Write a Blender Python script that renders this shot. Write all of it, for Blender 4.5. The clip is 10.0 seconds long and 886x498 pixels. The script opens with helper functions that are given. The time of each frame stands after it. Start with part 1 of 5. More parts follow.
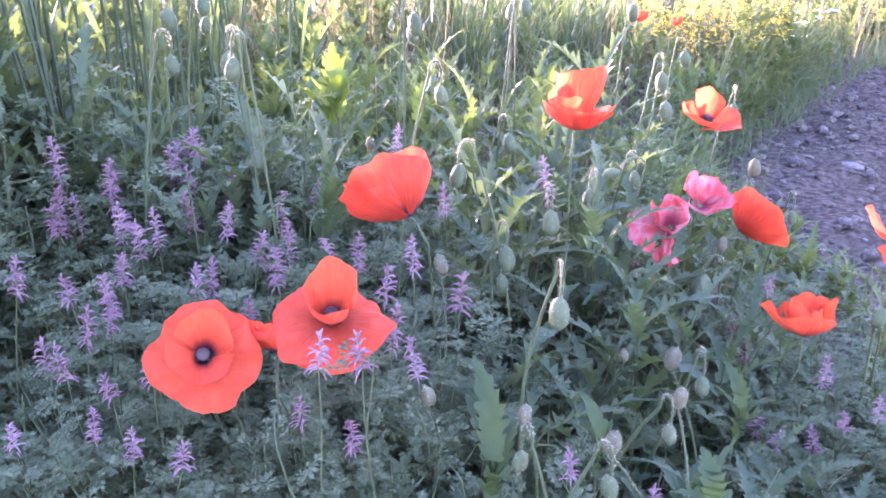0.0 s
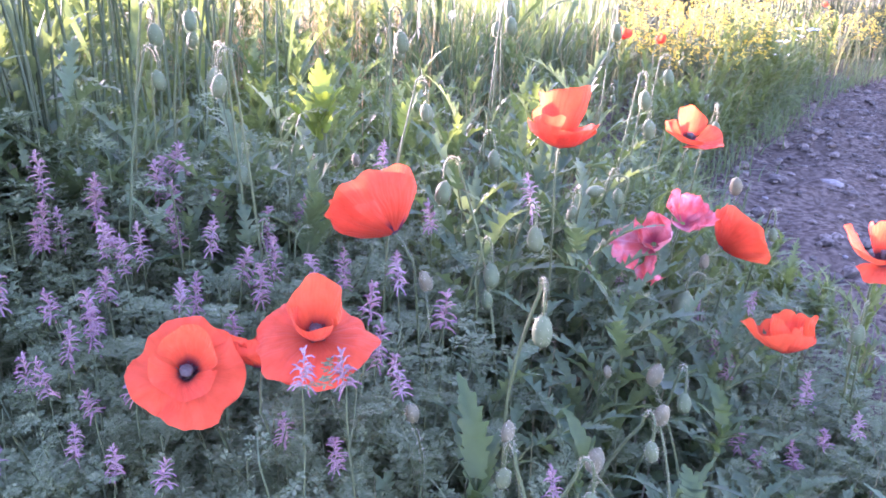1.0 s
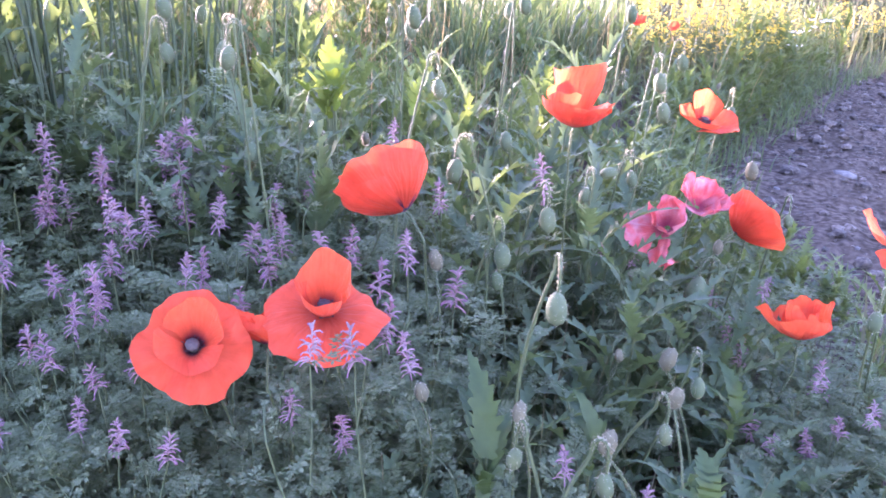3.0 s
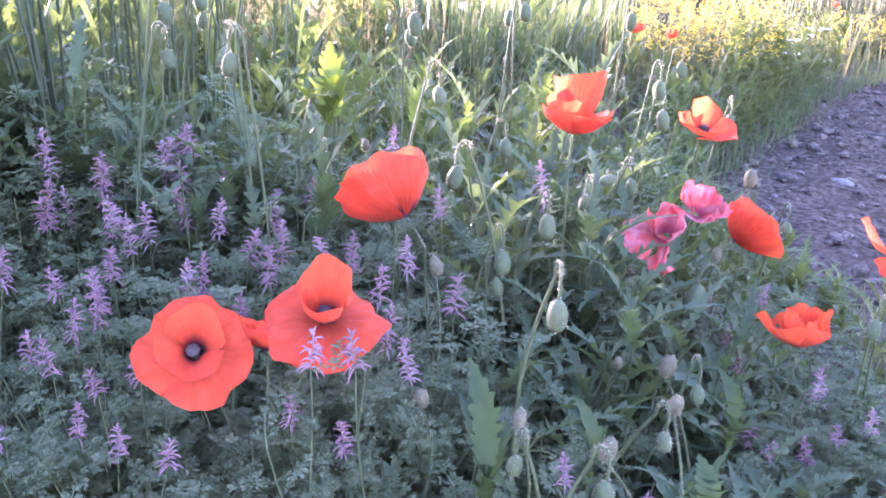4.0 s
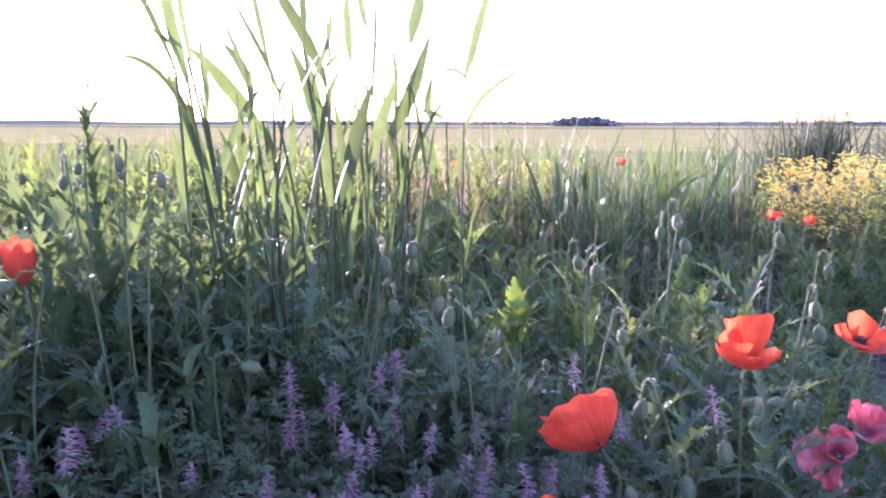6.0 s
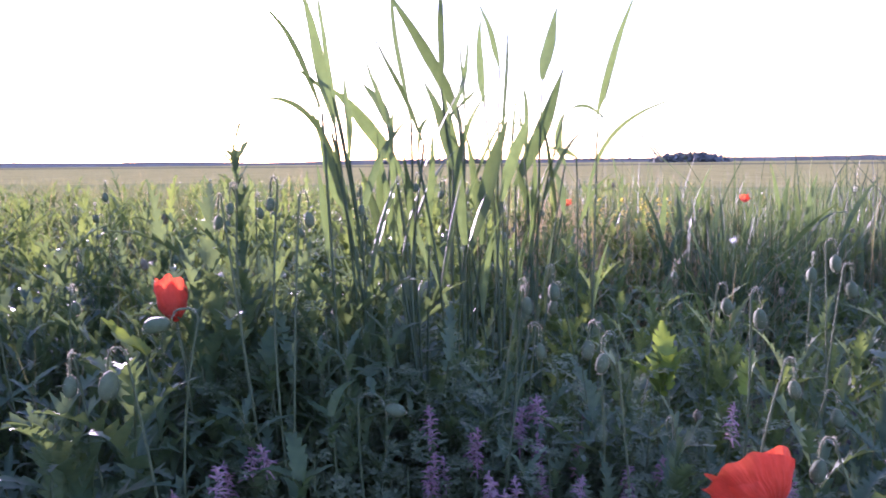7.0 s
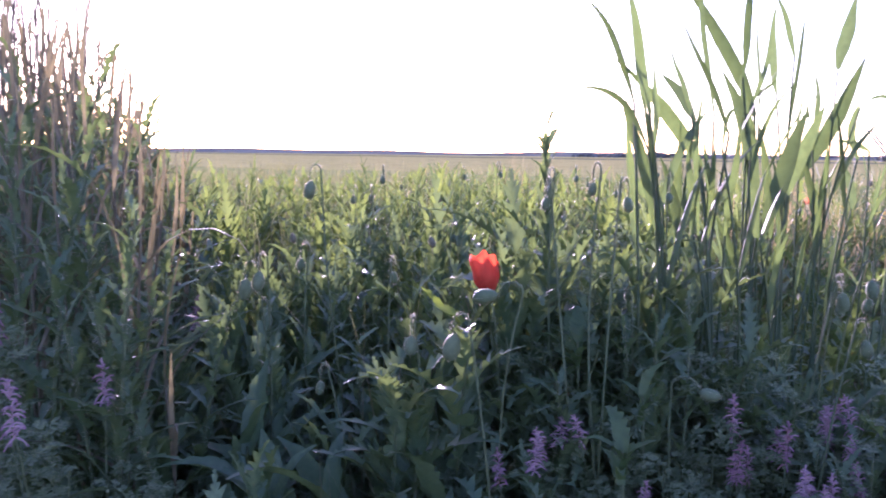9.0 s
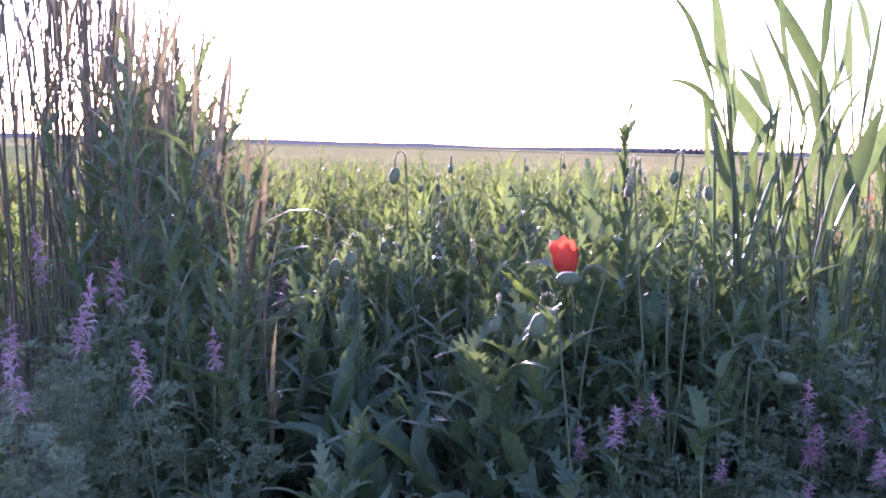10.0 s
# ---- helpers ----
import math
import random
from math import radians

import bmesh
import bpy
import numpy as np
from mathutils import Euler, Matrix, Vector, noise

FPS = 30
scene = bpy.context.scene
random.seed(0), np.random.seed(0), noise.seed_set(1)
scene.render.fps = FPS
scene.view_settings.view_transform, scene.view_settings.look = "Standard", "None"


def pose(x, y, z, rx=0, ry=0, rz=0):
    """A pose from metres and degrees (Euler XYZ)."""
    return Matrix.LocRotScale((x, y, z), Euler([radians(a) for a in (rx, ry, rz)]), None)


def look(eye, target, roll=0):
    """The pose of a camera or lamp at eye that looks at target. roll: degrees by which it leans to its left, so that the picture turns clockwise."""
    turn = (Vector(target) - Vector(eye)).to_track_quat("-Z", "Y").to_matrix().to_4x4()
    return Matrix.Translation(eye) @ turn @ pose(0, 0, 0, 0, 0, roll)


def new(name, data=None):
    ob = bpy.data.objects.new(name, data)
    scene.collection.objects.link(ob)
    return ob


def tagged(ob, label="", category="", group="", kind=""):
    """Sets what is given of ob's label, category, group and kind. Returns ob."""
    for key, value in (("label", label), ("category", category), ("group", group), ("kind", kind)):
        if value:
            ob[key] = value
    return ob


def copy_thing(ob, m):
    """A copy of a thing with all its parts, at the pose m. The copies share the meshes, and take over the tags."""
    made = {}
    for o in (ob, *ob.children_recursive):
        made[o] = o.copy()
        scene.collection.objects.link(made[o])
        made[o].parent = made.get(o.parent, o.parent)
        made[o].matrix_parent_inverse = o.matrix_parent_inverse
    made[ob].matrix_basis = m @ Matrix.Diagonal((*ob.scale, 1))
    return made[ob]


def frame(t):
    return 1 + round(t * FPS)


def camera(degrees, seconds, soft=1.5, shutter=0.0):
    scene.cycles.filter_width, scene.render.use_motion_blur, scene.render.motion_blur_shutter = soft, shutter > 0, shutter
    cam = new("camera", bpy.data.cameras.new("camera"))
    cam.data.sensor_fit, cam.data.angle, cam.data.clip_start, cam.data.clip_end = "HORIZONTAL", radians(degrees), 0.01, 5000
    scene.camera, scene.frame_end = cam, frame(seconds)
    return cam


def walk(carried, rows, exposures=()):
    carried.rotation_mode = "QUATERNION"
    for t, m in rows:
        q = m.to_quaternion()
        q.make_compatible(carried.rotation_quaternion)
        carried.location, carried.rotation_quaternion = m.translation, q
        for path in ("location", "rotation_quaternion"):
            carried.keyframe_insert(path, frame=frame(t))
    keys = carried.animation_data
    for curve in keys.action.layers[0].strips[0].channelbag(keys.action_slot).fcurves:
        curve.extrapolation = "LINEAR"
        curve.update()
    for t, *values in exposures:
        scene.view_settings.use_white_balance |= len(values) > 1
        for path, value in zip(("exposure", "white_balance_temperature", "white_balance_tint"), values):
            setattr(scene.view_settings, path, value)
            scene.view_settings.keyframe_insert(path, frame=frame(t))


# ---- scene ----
cam = camera(59.6, 10.0, 1.8, 0.25)
PATH = [
    (0, (0.226, 0.195, 0.553), (-0.047, 2.043, -0.160), 1.5),
    (0.5, (0.226, 0.192, 0.558), (-0.024, 2.057, -0.120), 2.0),
    (1, (0.227, 0.193, 0.557), (-0.012, 2.058, -0.123), 2.2),
    (1.5, (0.228, 0.198, 0.551), (-0.009, 2.059, -0.141), 2.4),
    (2, (0.226, 0.200, 0.549), (-0.021, 2.057, -0.151), 2.3),
    (2.5, (0.224, 0.201, 0.543), (-0.028, 2.056, -0.162), 2.7),
    (4, (0.220, 0.199, 0.544), (-0.027, 2.060, -0.146), 3.1),
    (4.5, (0.221, 0.200, 0.546), (0.004, 2.081, -0.098), 3.8),
    (5, (0.218, 0.201, 0.558), (0.031, 2.123, 0.036), 2.8),
    (5.5, (0.177, 0.171, 0.599), (-0.179, 2.092, 0.170), 1.6),
    (6, (0.165, 0.085, 0.655), (-0.412, 1.975, 0.336), 0.1),
    (7.5, (0.069, 0.095, 0.655), (-0.845, 1.862, 0.451), 0.0),
    (8, (0.042, 0.060, 0.653), (-0.981, 1.767, 0.459), 0.6),
    (8.5, (0.024, 0.017, 0.655), (-1.097, 1.659, 0.440), 0.5),
    (9, (0.007, -0.018, 0.649), (-1.228, 1.537, 0.405), 0.7),
    (9.5, (-0.002, -0.074, 0.655), (-1.308, 1.421, 0.412), 0.1),
    (10, (-0.003, -0.088, 0.641), (-1.319, 1.395, 0.379), 1.4),
]
EXPOSURES = [(0.0, 4.84, 5700, 65), (1.0, 4.76, 5700, 65), (4.6, 4.74, 5700, 65), (5.4, 4.15, 5350, 63), (6.0, 3.5, 5300, 62), (7.5, 2.88, 5250, 62), (8.5, 3.05, 5250, 65), (9.0, 3.0, 5250, 65), (9.5, 2.7, 4950, 59), (10.0, 3.25, 5250, 67)]
walk(cam, [(t, look(eye, target, roll)) for t, eye, target, roll in PATH], EXPOSURES)

# ---- world and sun ----
SUN_AZIMUTH, SUN_HEIGHT = radians(-52.0), radians(7.0)
world = bpy.data.worlds.new("evening_sky")
scene.world = world
world.use_nodes = True
sky = world.node_tree.nodes.new("ShaderNodeTexSky")
sky.sky_type = "NISHITA"
sky.sun_disc = False
sky.sun_elevation = SUN_HEIGHT
sky.sun_rotation = SUN_AZIMUTH
sky.dust_density = 0.8
sky.ozone_density = 1.5
world.node_tree.links.new(sky.outputs["Color"], world.node_tree.nodes["Background"].inputs["Color"])
world.node_tree.nodes["Background"].inputs["Strength"].default_value = 0.135

sun = new("sun", bpy.data.lights.new("sun", "SUN"))
sun.data.energy = 3.4
sun.data.angle = radians(1.5)
sun.data.color = (1.0, 0.88, 0.7)
toward_sun = Vector((math.sin(SUN_AZIMUTH) * math.cos(SUN_HEIGHT), math.cos(SUN_AZIMUTH) * math.cos(SUN_HEIGHT), math.sin(SUN_HEIGHT)))
sun.matrix_world = Matrix.Translation(toward_sun * 50) @ toward_sun.to_track_quat("Z", "Y").to_matrix().to_4x4()

# ---- materials ----
def nodes_of(name):
    m = bpy.data.materials.new(name)
    m.use_nodes = True
    nt = m.node_tree
    bsdf = nt.nodes["Principled BSDF"]
    return m, nt, bsdf, nt.nodes["Material Output"]


def mix_colour(nt, fac, a, b):
    n = nt.nodes.new("ShaderNodeMix")
    n.data_type = "RGBA"
    for socket, value in ((0, fac), (6, a), (7, b)):
        if isinstance(value, (int, float)):
            n.inputs[socket].default_value = value
        elif isinstance(value, tuple):
            n.inputs[socket].default_value = (*value, 1)
        else:
            nt.links.new(value, n.inputs[socket])
    return n.outputs[2]


def noise_of(nt, scale, detail=3.0, coord="Object"):
    tc = nt.nodes.new("ShaderNodeTexCoord")
    n = nt.nodes.new("ShaderNodeTexNoise")
    n.inputs["Scale"].default_value = scale
    n.inputs["Detail"].default_value = detail
    nt.links.new(tc.outputs[coord], n.inputs["Vector"])
    return n.outputs["Fac"]


def stretch(nt, value, low, high, to_low=0.0, to_high=1.0):
    n = nt.nodes.new("ShaderNodeMapRange")
    nt.links.new(value, n.inputs[0])
    for i, v in enumerate((low, high, to_low, to_high)):
        n.inputs[1 + i].default_value = v
    return n.outputs[0]


def bump_of(nt, bsdf, height, strength, distance):
    n = nt.nodes.new("ShaderNodeBump")
    n.inputs["Strength"].default_value = strength
    n.inputs["Distance"].default_value = distance
    nt.links.new(height, n.inputs["Height"])
    nt.links.new(n.outputs[0], bsdf.inputs["Normal"])


def attribute_of(nt, name):
    n = nt.nodes.new("ShaderNodeAttribute")
    n.attribute_name = name
    return n.outputs["Fac"]


def leafy(name, dark, light, through_colour, share, rough=0.55, grain=180.0, island=False, tip=None, tip_from=0.6):
    """A thin leaf: a glossy face, and light that comes through it."""
    m, nt, bsdf, out = nodes_of(name)
    if island:
        r = nt.nodes.new("ShaderNodeNewGeometry").outputs["Random Per Island"]
    else:
        r = nt.nodes.new("ShaderNodeObjectInfo").outputs["Random"]
    base = mix_colour(nt, r, dark, light)
    spots = stretch(nt, noise_of(nt, grain), 0.35, 0.7)
    dim = tuple(c * 0.6 for c in dark)
    base = mix_colour(nt, stretch(nt, spots, 0, 1, 0.0, 0.45), base, dim)
    thin = mix_colour(nt, stretch(nt, spots, 0, 1, 0.0, 0.35), through_colour, tuple(c * 0.55 for c in through_colour))
    if tip:
        a = stretch(nt, attribute_of(nt, "along"), tip_from, 1.0)
        base = mix_colour(nt, a, base, tip)
    nt.links.new(base, bsdf.inputs["Base Color"])
    bsdf.inputs["Roughness"].default_value = rough
    bsdf.inputs["Specular IOR Level"].default_value = 0.25
    bump_of(nt, bsdf, noise_of(nt, grain * 1.7, 2.0), 0.25, 0.0006)
    tr = nt.nodes.new("ShaderNodeBsdfTranslucent")
    nt.links.new(thin, tr.inputs["Color"])
    mixer = nt.nodes.new("ShaderNodeMixShader")
    mixer.inputs[0].default_value = share
    nt.links.new(bsdf.outputs[0], mixer.inputs[1])
    nt.links.new(tr.outputs[0], mixer.inputs[2])
    nt.links.new(mixer.outputs[0], out.inputs["Surface"])
    return m


def petal_material(name, face, thin, blotch, share=0.5, veil=None):
    """A silky petal, dark at its foot, with fine radial veins and painted cup shade."""
    m, nt, bsdf, out = nodes_of(name)
    along, across = attribute_of(nt, "along"), attribute_of(nt, "across")
    w = nt.nodes.new("ShaderNodeTexNoise")
    comb = nt.nodes.new("ShaderNodeCombineXYZ")
    nt.links.new(stretch(nt, across, -1, 1, 0, 26), comb.inputs[0])
    nt.links.new(stretch(nt, along, 0, 1, 0, 2.2), comb.inputs[1])
    nt.links.new(nt.nodes.new("ShaderNodeObjectInfo").outputs["Random"], comb.inputs[2])
    nt.links.new(comb.outputs[0], w.inputs["Vector"])
    w.inputs["Scale"].default_value = 1.0
    veins = stretch(nt, w.outputs["Fac"], 0.35, 0.65)
    base = mix_colour(nt, stretch(nt, veins, 0, 1, 0, 0.3), face, tuple(c * 0.72 for c in face))
    glow = mix_colour(nt, stretch(nt, veins, 0, 1, 0, 0.6), thin, tuple(c * 0.7 for c in thin))
    mottle = stretch(nt, noise_of(nt, 110.0, 4.0), 0.38, 0.66, 0.0, 0.55)
    base = mix_colour(nt, mottle, base, tuple(min(1.0, c * 1.3 + 0.02) for c in face))
    if veil:
        edge = stretch(nt, noise_of(nt, 60.0), 0.4, 0.65)
        base = mix_colour(nt, edge, base, veil)
    # shade inside the cup, painted as darker red over the petal's lower half
    cup_shade = stretch(nt, along, 0.22, 0.62, 0.55, 0.0)
    base = mix_colour(nt, cup_shade, base, tuple(c * 0.4 for c in face))
    glow = mix_colour(nt, cup_shade, glow, tuple(c * 0.45 for c in thin))
    foot = stretch(nt, along, 0.12, 0.34, 1.0, 0.0)
    base = mix_colour(nt, foot, base, blotch)
    glow = mix_colour(nt, foot, glow, blotch)
    nt.links.new(base, bsdf.inputs["Base Color"])
    bsdf.inputs["Roughness"].default_value = 0.5
    bsdf.inputs["Sheen Weight"].default_value = 0.06
    bsdf.inputs["Specular IOR Level"].default_value = 0.06
    bump_of(nt, bsdf, veins, 0.6, 0.0016)
    tr = nt.nodes.new("ShaderNodeBsdfTranslucent")
    nt.links.new(glow, tr.inputs["Color"])
    mixer = nt.nodes.new("ShaderNodeMixShader")
    mixer.inputs[0].default_value = share
    nt.links.new(bsdf.outputs[0], mixer.inputs[1])
    nt.links.new(tr.outputs[0], mixer.inputs[2])
    nt.links.new(mixer.outputs[0], out.inputs["Surface"])
    return m


def plain(name, colour, other, rough=0.7, grain=120.0, bump=0.3, depth=0.001, island=False):
    m, nt, bsdf, out = nodes_of(name)
    n = noise_of(nt, grain, 5.0)
    r = nt.nodes.new("ShaderNodeNewGeometry").outputs["Random Per Island"] if island else nt.nodes.new("ShaderNodeObjectInfo").outputs["Random"]
    base = mix_colour(nt, stretch(nt, n, 0.35, 0.65), colour, other)
    base = mix_colour(nt, stretch(nt, r, 0, 1, 0.0, 0.8 if island else 0.35), base, tuple(c * (0.4 if island else 0.6) for c in colour))
    nt.links.new(base, bsdf.inputs["Base Color"])
    bsdf.inputs["Roughness"].default_value = rough
    bump_of(nt, bsdf, n, bump, depth)
    return m


def ground_material():
    """Bare earth close by; farther out a green strip and ripening fields in bands."""
    m, nt, bsdf, out = nodes_of("earth_and_fields")
    fine = noise_of(nt, 55.0, 8.0)
    broad = noise_of(nt, 4.0, 4.0)
    soil = mix_colour(nt, stretch(nt, fine, 0.35, 0.68), (0.034, 0.026, 0.02), (0.14, 0.11, 0.088))
    soil = mix_colour(nt, stretch(nt, broad, 0.4, 0.65, 0.0, 0.5), soil, (0.066, 0.052, 0.04))
    sep = nt.nodes.new("ShaderNodeSeparateXYZ")
    tc = nt.nodes.new("ShaderNodeTexCoord")
    nt.links.new(tc.outputs["Object"], sep.inputs[0])
    wide = noise_of(nt, 0.09, 3.0)
    wobble = nt.nodes.new("ShaderNodeMath")
    wobble.operation = "MULTIPLY_ADD"
    nt.links.new(wide, wobble.inputs[0])
    wobble.inputs[1].default_value = 10.0
    nt.links.new(sep.outputs[1], wobble.inputs[2])
    green = mix_colour(nt, stretch(nt, noise_of(nt, 1.5, 6.0), 0.35, 0.65), (0.1, 0.13, 0.045), (0.17, 0.18, 0.07))
    straw = mix_colour(nt, stretch(nt, noise_of(nt, 0.5, 8.0), 0.35, 0.65), (0.2, 0.18, 0.066), (0.275, 0.24, 0.095))
    tilled = mix_colour(nt, stretch(nt, noise_of(nt, 0.05, 4.0), 0.4, 0.6), (0.13, 0.12, 0.065), (0.1, 0.1, 0.052))
    c = mix_colour(nt, stretch(nt, wobble.outputs[0], 11.0, 14.0), soil, green)
    c = mix_colour(nt, stretch(nt, wobble.outputs[0], 25.0, 26.5), c, straw)
    c = mix_colour(nt, stretch(nt, wobble.outputs[0], 118.0, 121.0), c, tilled)
    c = mix_colour(nt, stretch(nt, wobble.outputs[0], 170.0, 172.0), c, straw)
    nt.links.new(c, bsdf.inputs["Base Color"])
    bsdf.inputs["Roughness"].default_value = 0.95
    bsdf.inputs["Specular IOR Level"].default_value = 0.0
    bump_of(nt, bsdf, fine, 1.0, 0.012)
    return m


POPPY_LEAF = leafy("poppy_leaf", (0.037, 0.067, 0.031), (0.08, 0.116, 0.056), (0.16, 0.22, 0.055), 0.27)
YOUNG_LEAF = leafy("young_leaf", (0.032, 0.058, 0.022), (0.06, 0.092, 0.034), (0.13, 0.2, 0.04), 0.3, 0.6, 90.0)
MEADOW_LEAF = leafy("meadow_leaf", (0.04, 0.068, 0.027), (0.115, 0.145, 0.053), (0.19, 0.25, 0.048), 0.33, 0.5, 120.0, True)
LIME_LEAF = leafy("lime_leaf", (0.09, 0.14, 0.03), (0.13, 0.18, 0.04), (0.2, 0.265, 0.02), 0.42, 0.55, 60.0)
FINE_LEAF = leafy("fine_leaf", (0.065, 0.095, 0.045), (0.175, 0.205, 0.108), (0.2, 0.28, 0.09), 0.3, 0.6, 180.0, True)
GRASS = leafy("grass_blade", (0.045, 0.06, 0.03), (0.13, 0.12, 0.06), (0.19, 0.2, 0.07), 0.32, 0.5, 90.0, True, (0.18, 0.15, 0.085), 0.6)
DRY_GRASS = leafy("dry_grass", (0.22, 0.17, 0.08), (0.34, 0.27, 0.14), (0.4, 0.3, 0.13), 0.38, 0.6, 90.0, True)
WHEAT_LEAF = leafy("wheat_leaf", (0.042, 0.067, 0.034), (0.082, 0.113, 0.054), (0.12, 0.175, 0.04), 0.33, 0.58, 70.0)
STRAW_WHEAT = leafy("ripening_wheat", (0.075, 0.07, 0.045), (0.15, 0.13, 0.08), (0.19, 0.16, 0.07), 0.3, 0.6, 70.0)
DARK_REED = leafy("dark_reed", (0.035, 0.046, 0.034), (0.075, 0.09, 0.06), (0.09, 0.12, 0.04), 0.25, 0.6, 70.0, True)
STEM = leafy("hairy_stem", (0.06, 0.085, 0.04), (0.105, 0.13, 0.06), (0.2, 0.25, 0.09), 0.2, 0.6)
BUD = leafy("bud_skin", (0.07, 0.1, 0.05), (0.11, 0.135, 0.07), (0.22, 0.28, 0.1), 0.18, 0.7)
PALE_BUD = leafy("pale_bud_skin", (0.095, 0.092, 0.055), (0.15, 0.14, 0.085), (0.26, 0.24, 0.13), 0.2, 0.7)
HAIR = leafy("plant_hair", (0.3, 0.31, 0.24), (0.42, 0.41, 0.32), (0.75, 0.68, 0.5), 0.6, 0.35)
FLORET = leafy("purple_floret", (0.29, 0.17, 0.185), (0.44, 0.3, 0.31), (0.31, 0.19, 0.2), 0.3, 0.55, 300.0, False, (0.27, 0.1, 0.21), 0.72)
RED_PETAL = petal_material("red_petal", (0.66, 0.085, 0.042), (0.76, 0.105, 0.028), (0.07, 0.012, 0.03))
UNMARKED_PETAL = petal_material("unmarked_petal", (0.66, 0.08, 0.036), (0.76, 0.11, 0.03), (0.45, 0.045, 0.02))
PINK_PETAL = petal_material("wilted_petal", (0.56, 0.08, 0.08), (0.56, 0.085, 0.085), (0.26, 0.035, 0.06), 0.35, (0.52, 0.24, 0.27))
CENTRE = plain("seed_capsule", (0.03, 0.025, 0.026), (0.07, 0.055, 0.057), 0.75, 700.0)
STAMEN = plain("stamen", (0.05, 0.022, 0.04), (0.1, 0.055, 0.08), 0.7, 500.0)
YELLOW = leafy("yellow_petal", (0.6, 0.46, 0.05), (0.7, 0.55, 0.09), (0.62, 0.5, 0.06), 0.4, 0.5, 300.0)
WHITE_FLUFF = leafy("white_fluff", (0.75, 0.75, 0.72), (0.8, 0.8, 0.78), (0.8, 0.8, 0.78), 0.5)
STONE = plain("grey_stone", (0.1, 0.09, 0.083), (0.16, 0.145, 0.135), 0.85, 90.0, 0.6, 0.003)
CLOD = plain("earth_clod", (0.066, 0.052, 0.042), (0.16, 0.128, 0.104), 0.95, 130.0, 0.8, 0.003, True)
WOOD_FAR = plain("far_foliage", (0.09, 0.1, 0.105), (0.13, 0.14, 0.145), 0.9, 0.6, 0.2, 0.1)
RISE = plain("far_rise", (0.15, 0.13, 0.11), (0.23, 0.2, 0.165), 0.95, 0.05, 0.2, 0.1)
STEEL = plain("weathered_steel", (0.1, 0.1, 0.105), (0.14, 0.14, 0.145), 0.6, 6.0)
EARTH = ground_material()


# ---- mesh tools ----
def ring_frame(p):
    """Tangents and two cross directions along a row of places."""
    d = np.gradient(p, axis=0)
    d /= np.linalg.norm(d, axis=1, keepdims=True) + 1e-12
    ref = np.array([0.31, 0.95, 0.02]) if abs(d[0] @ np.array([0.31, 0.95, 0.02])) < 0.9 else np.array([0.9, -0.1, 0.4])
    s = np.cross(d, ref)
    s /= np.linalg.norm(s, axis=1, keepdims=True) + 1e-12
    return d, s, np.cross(s, d)


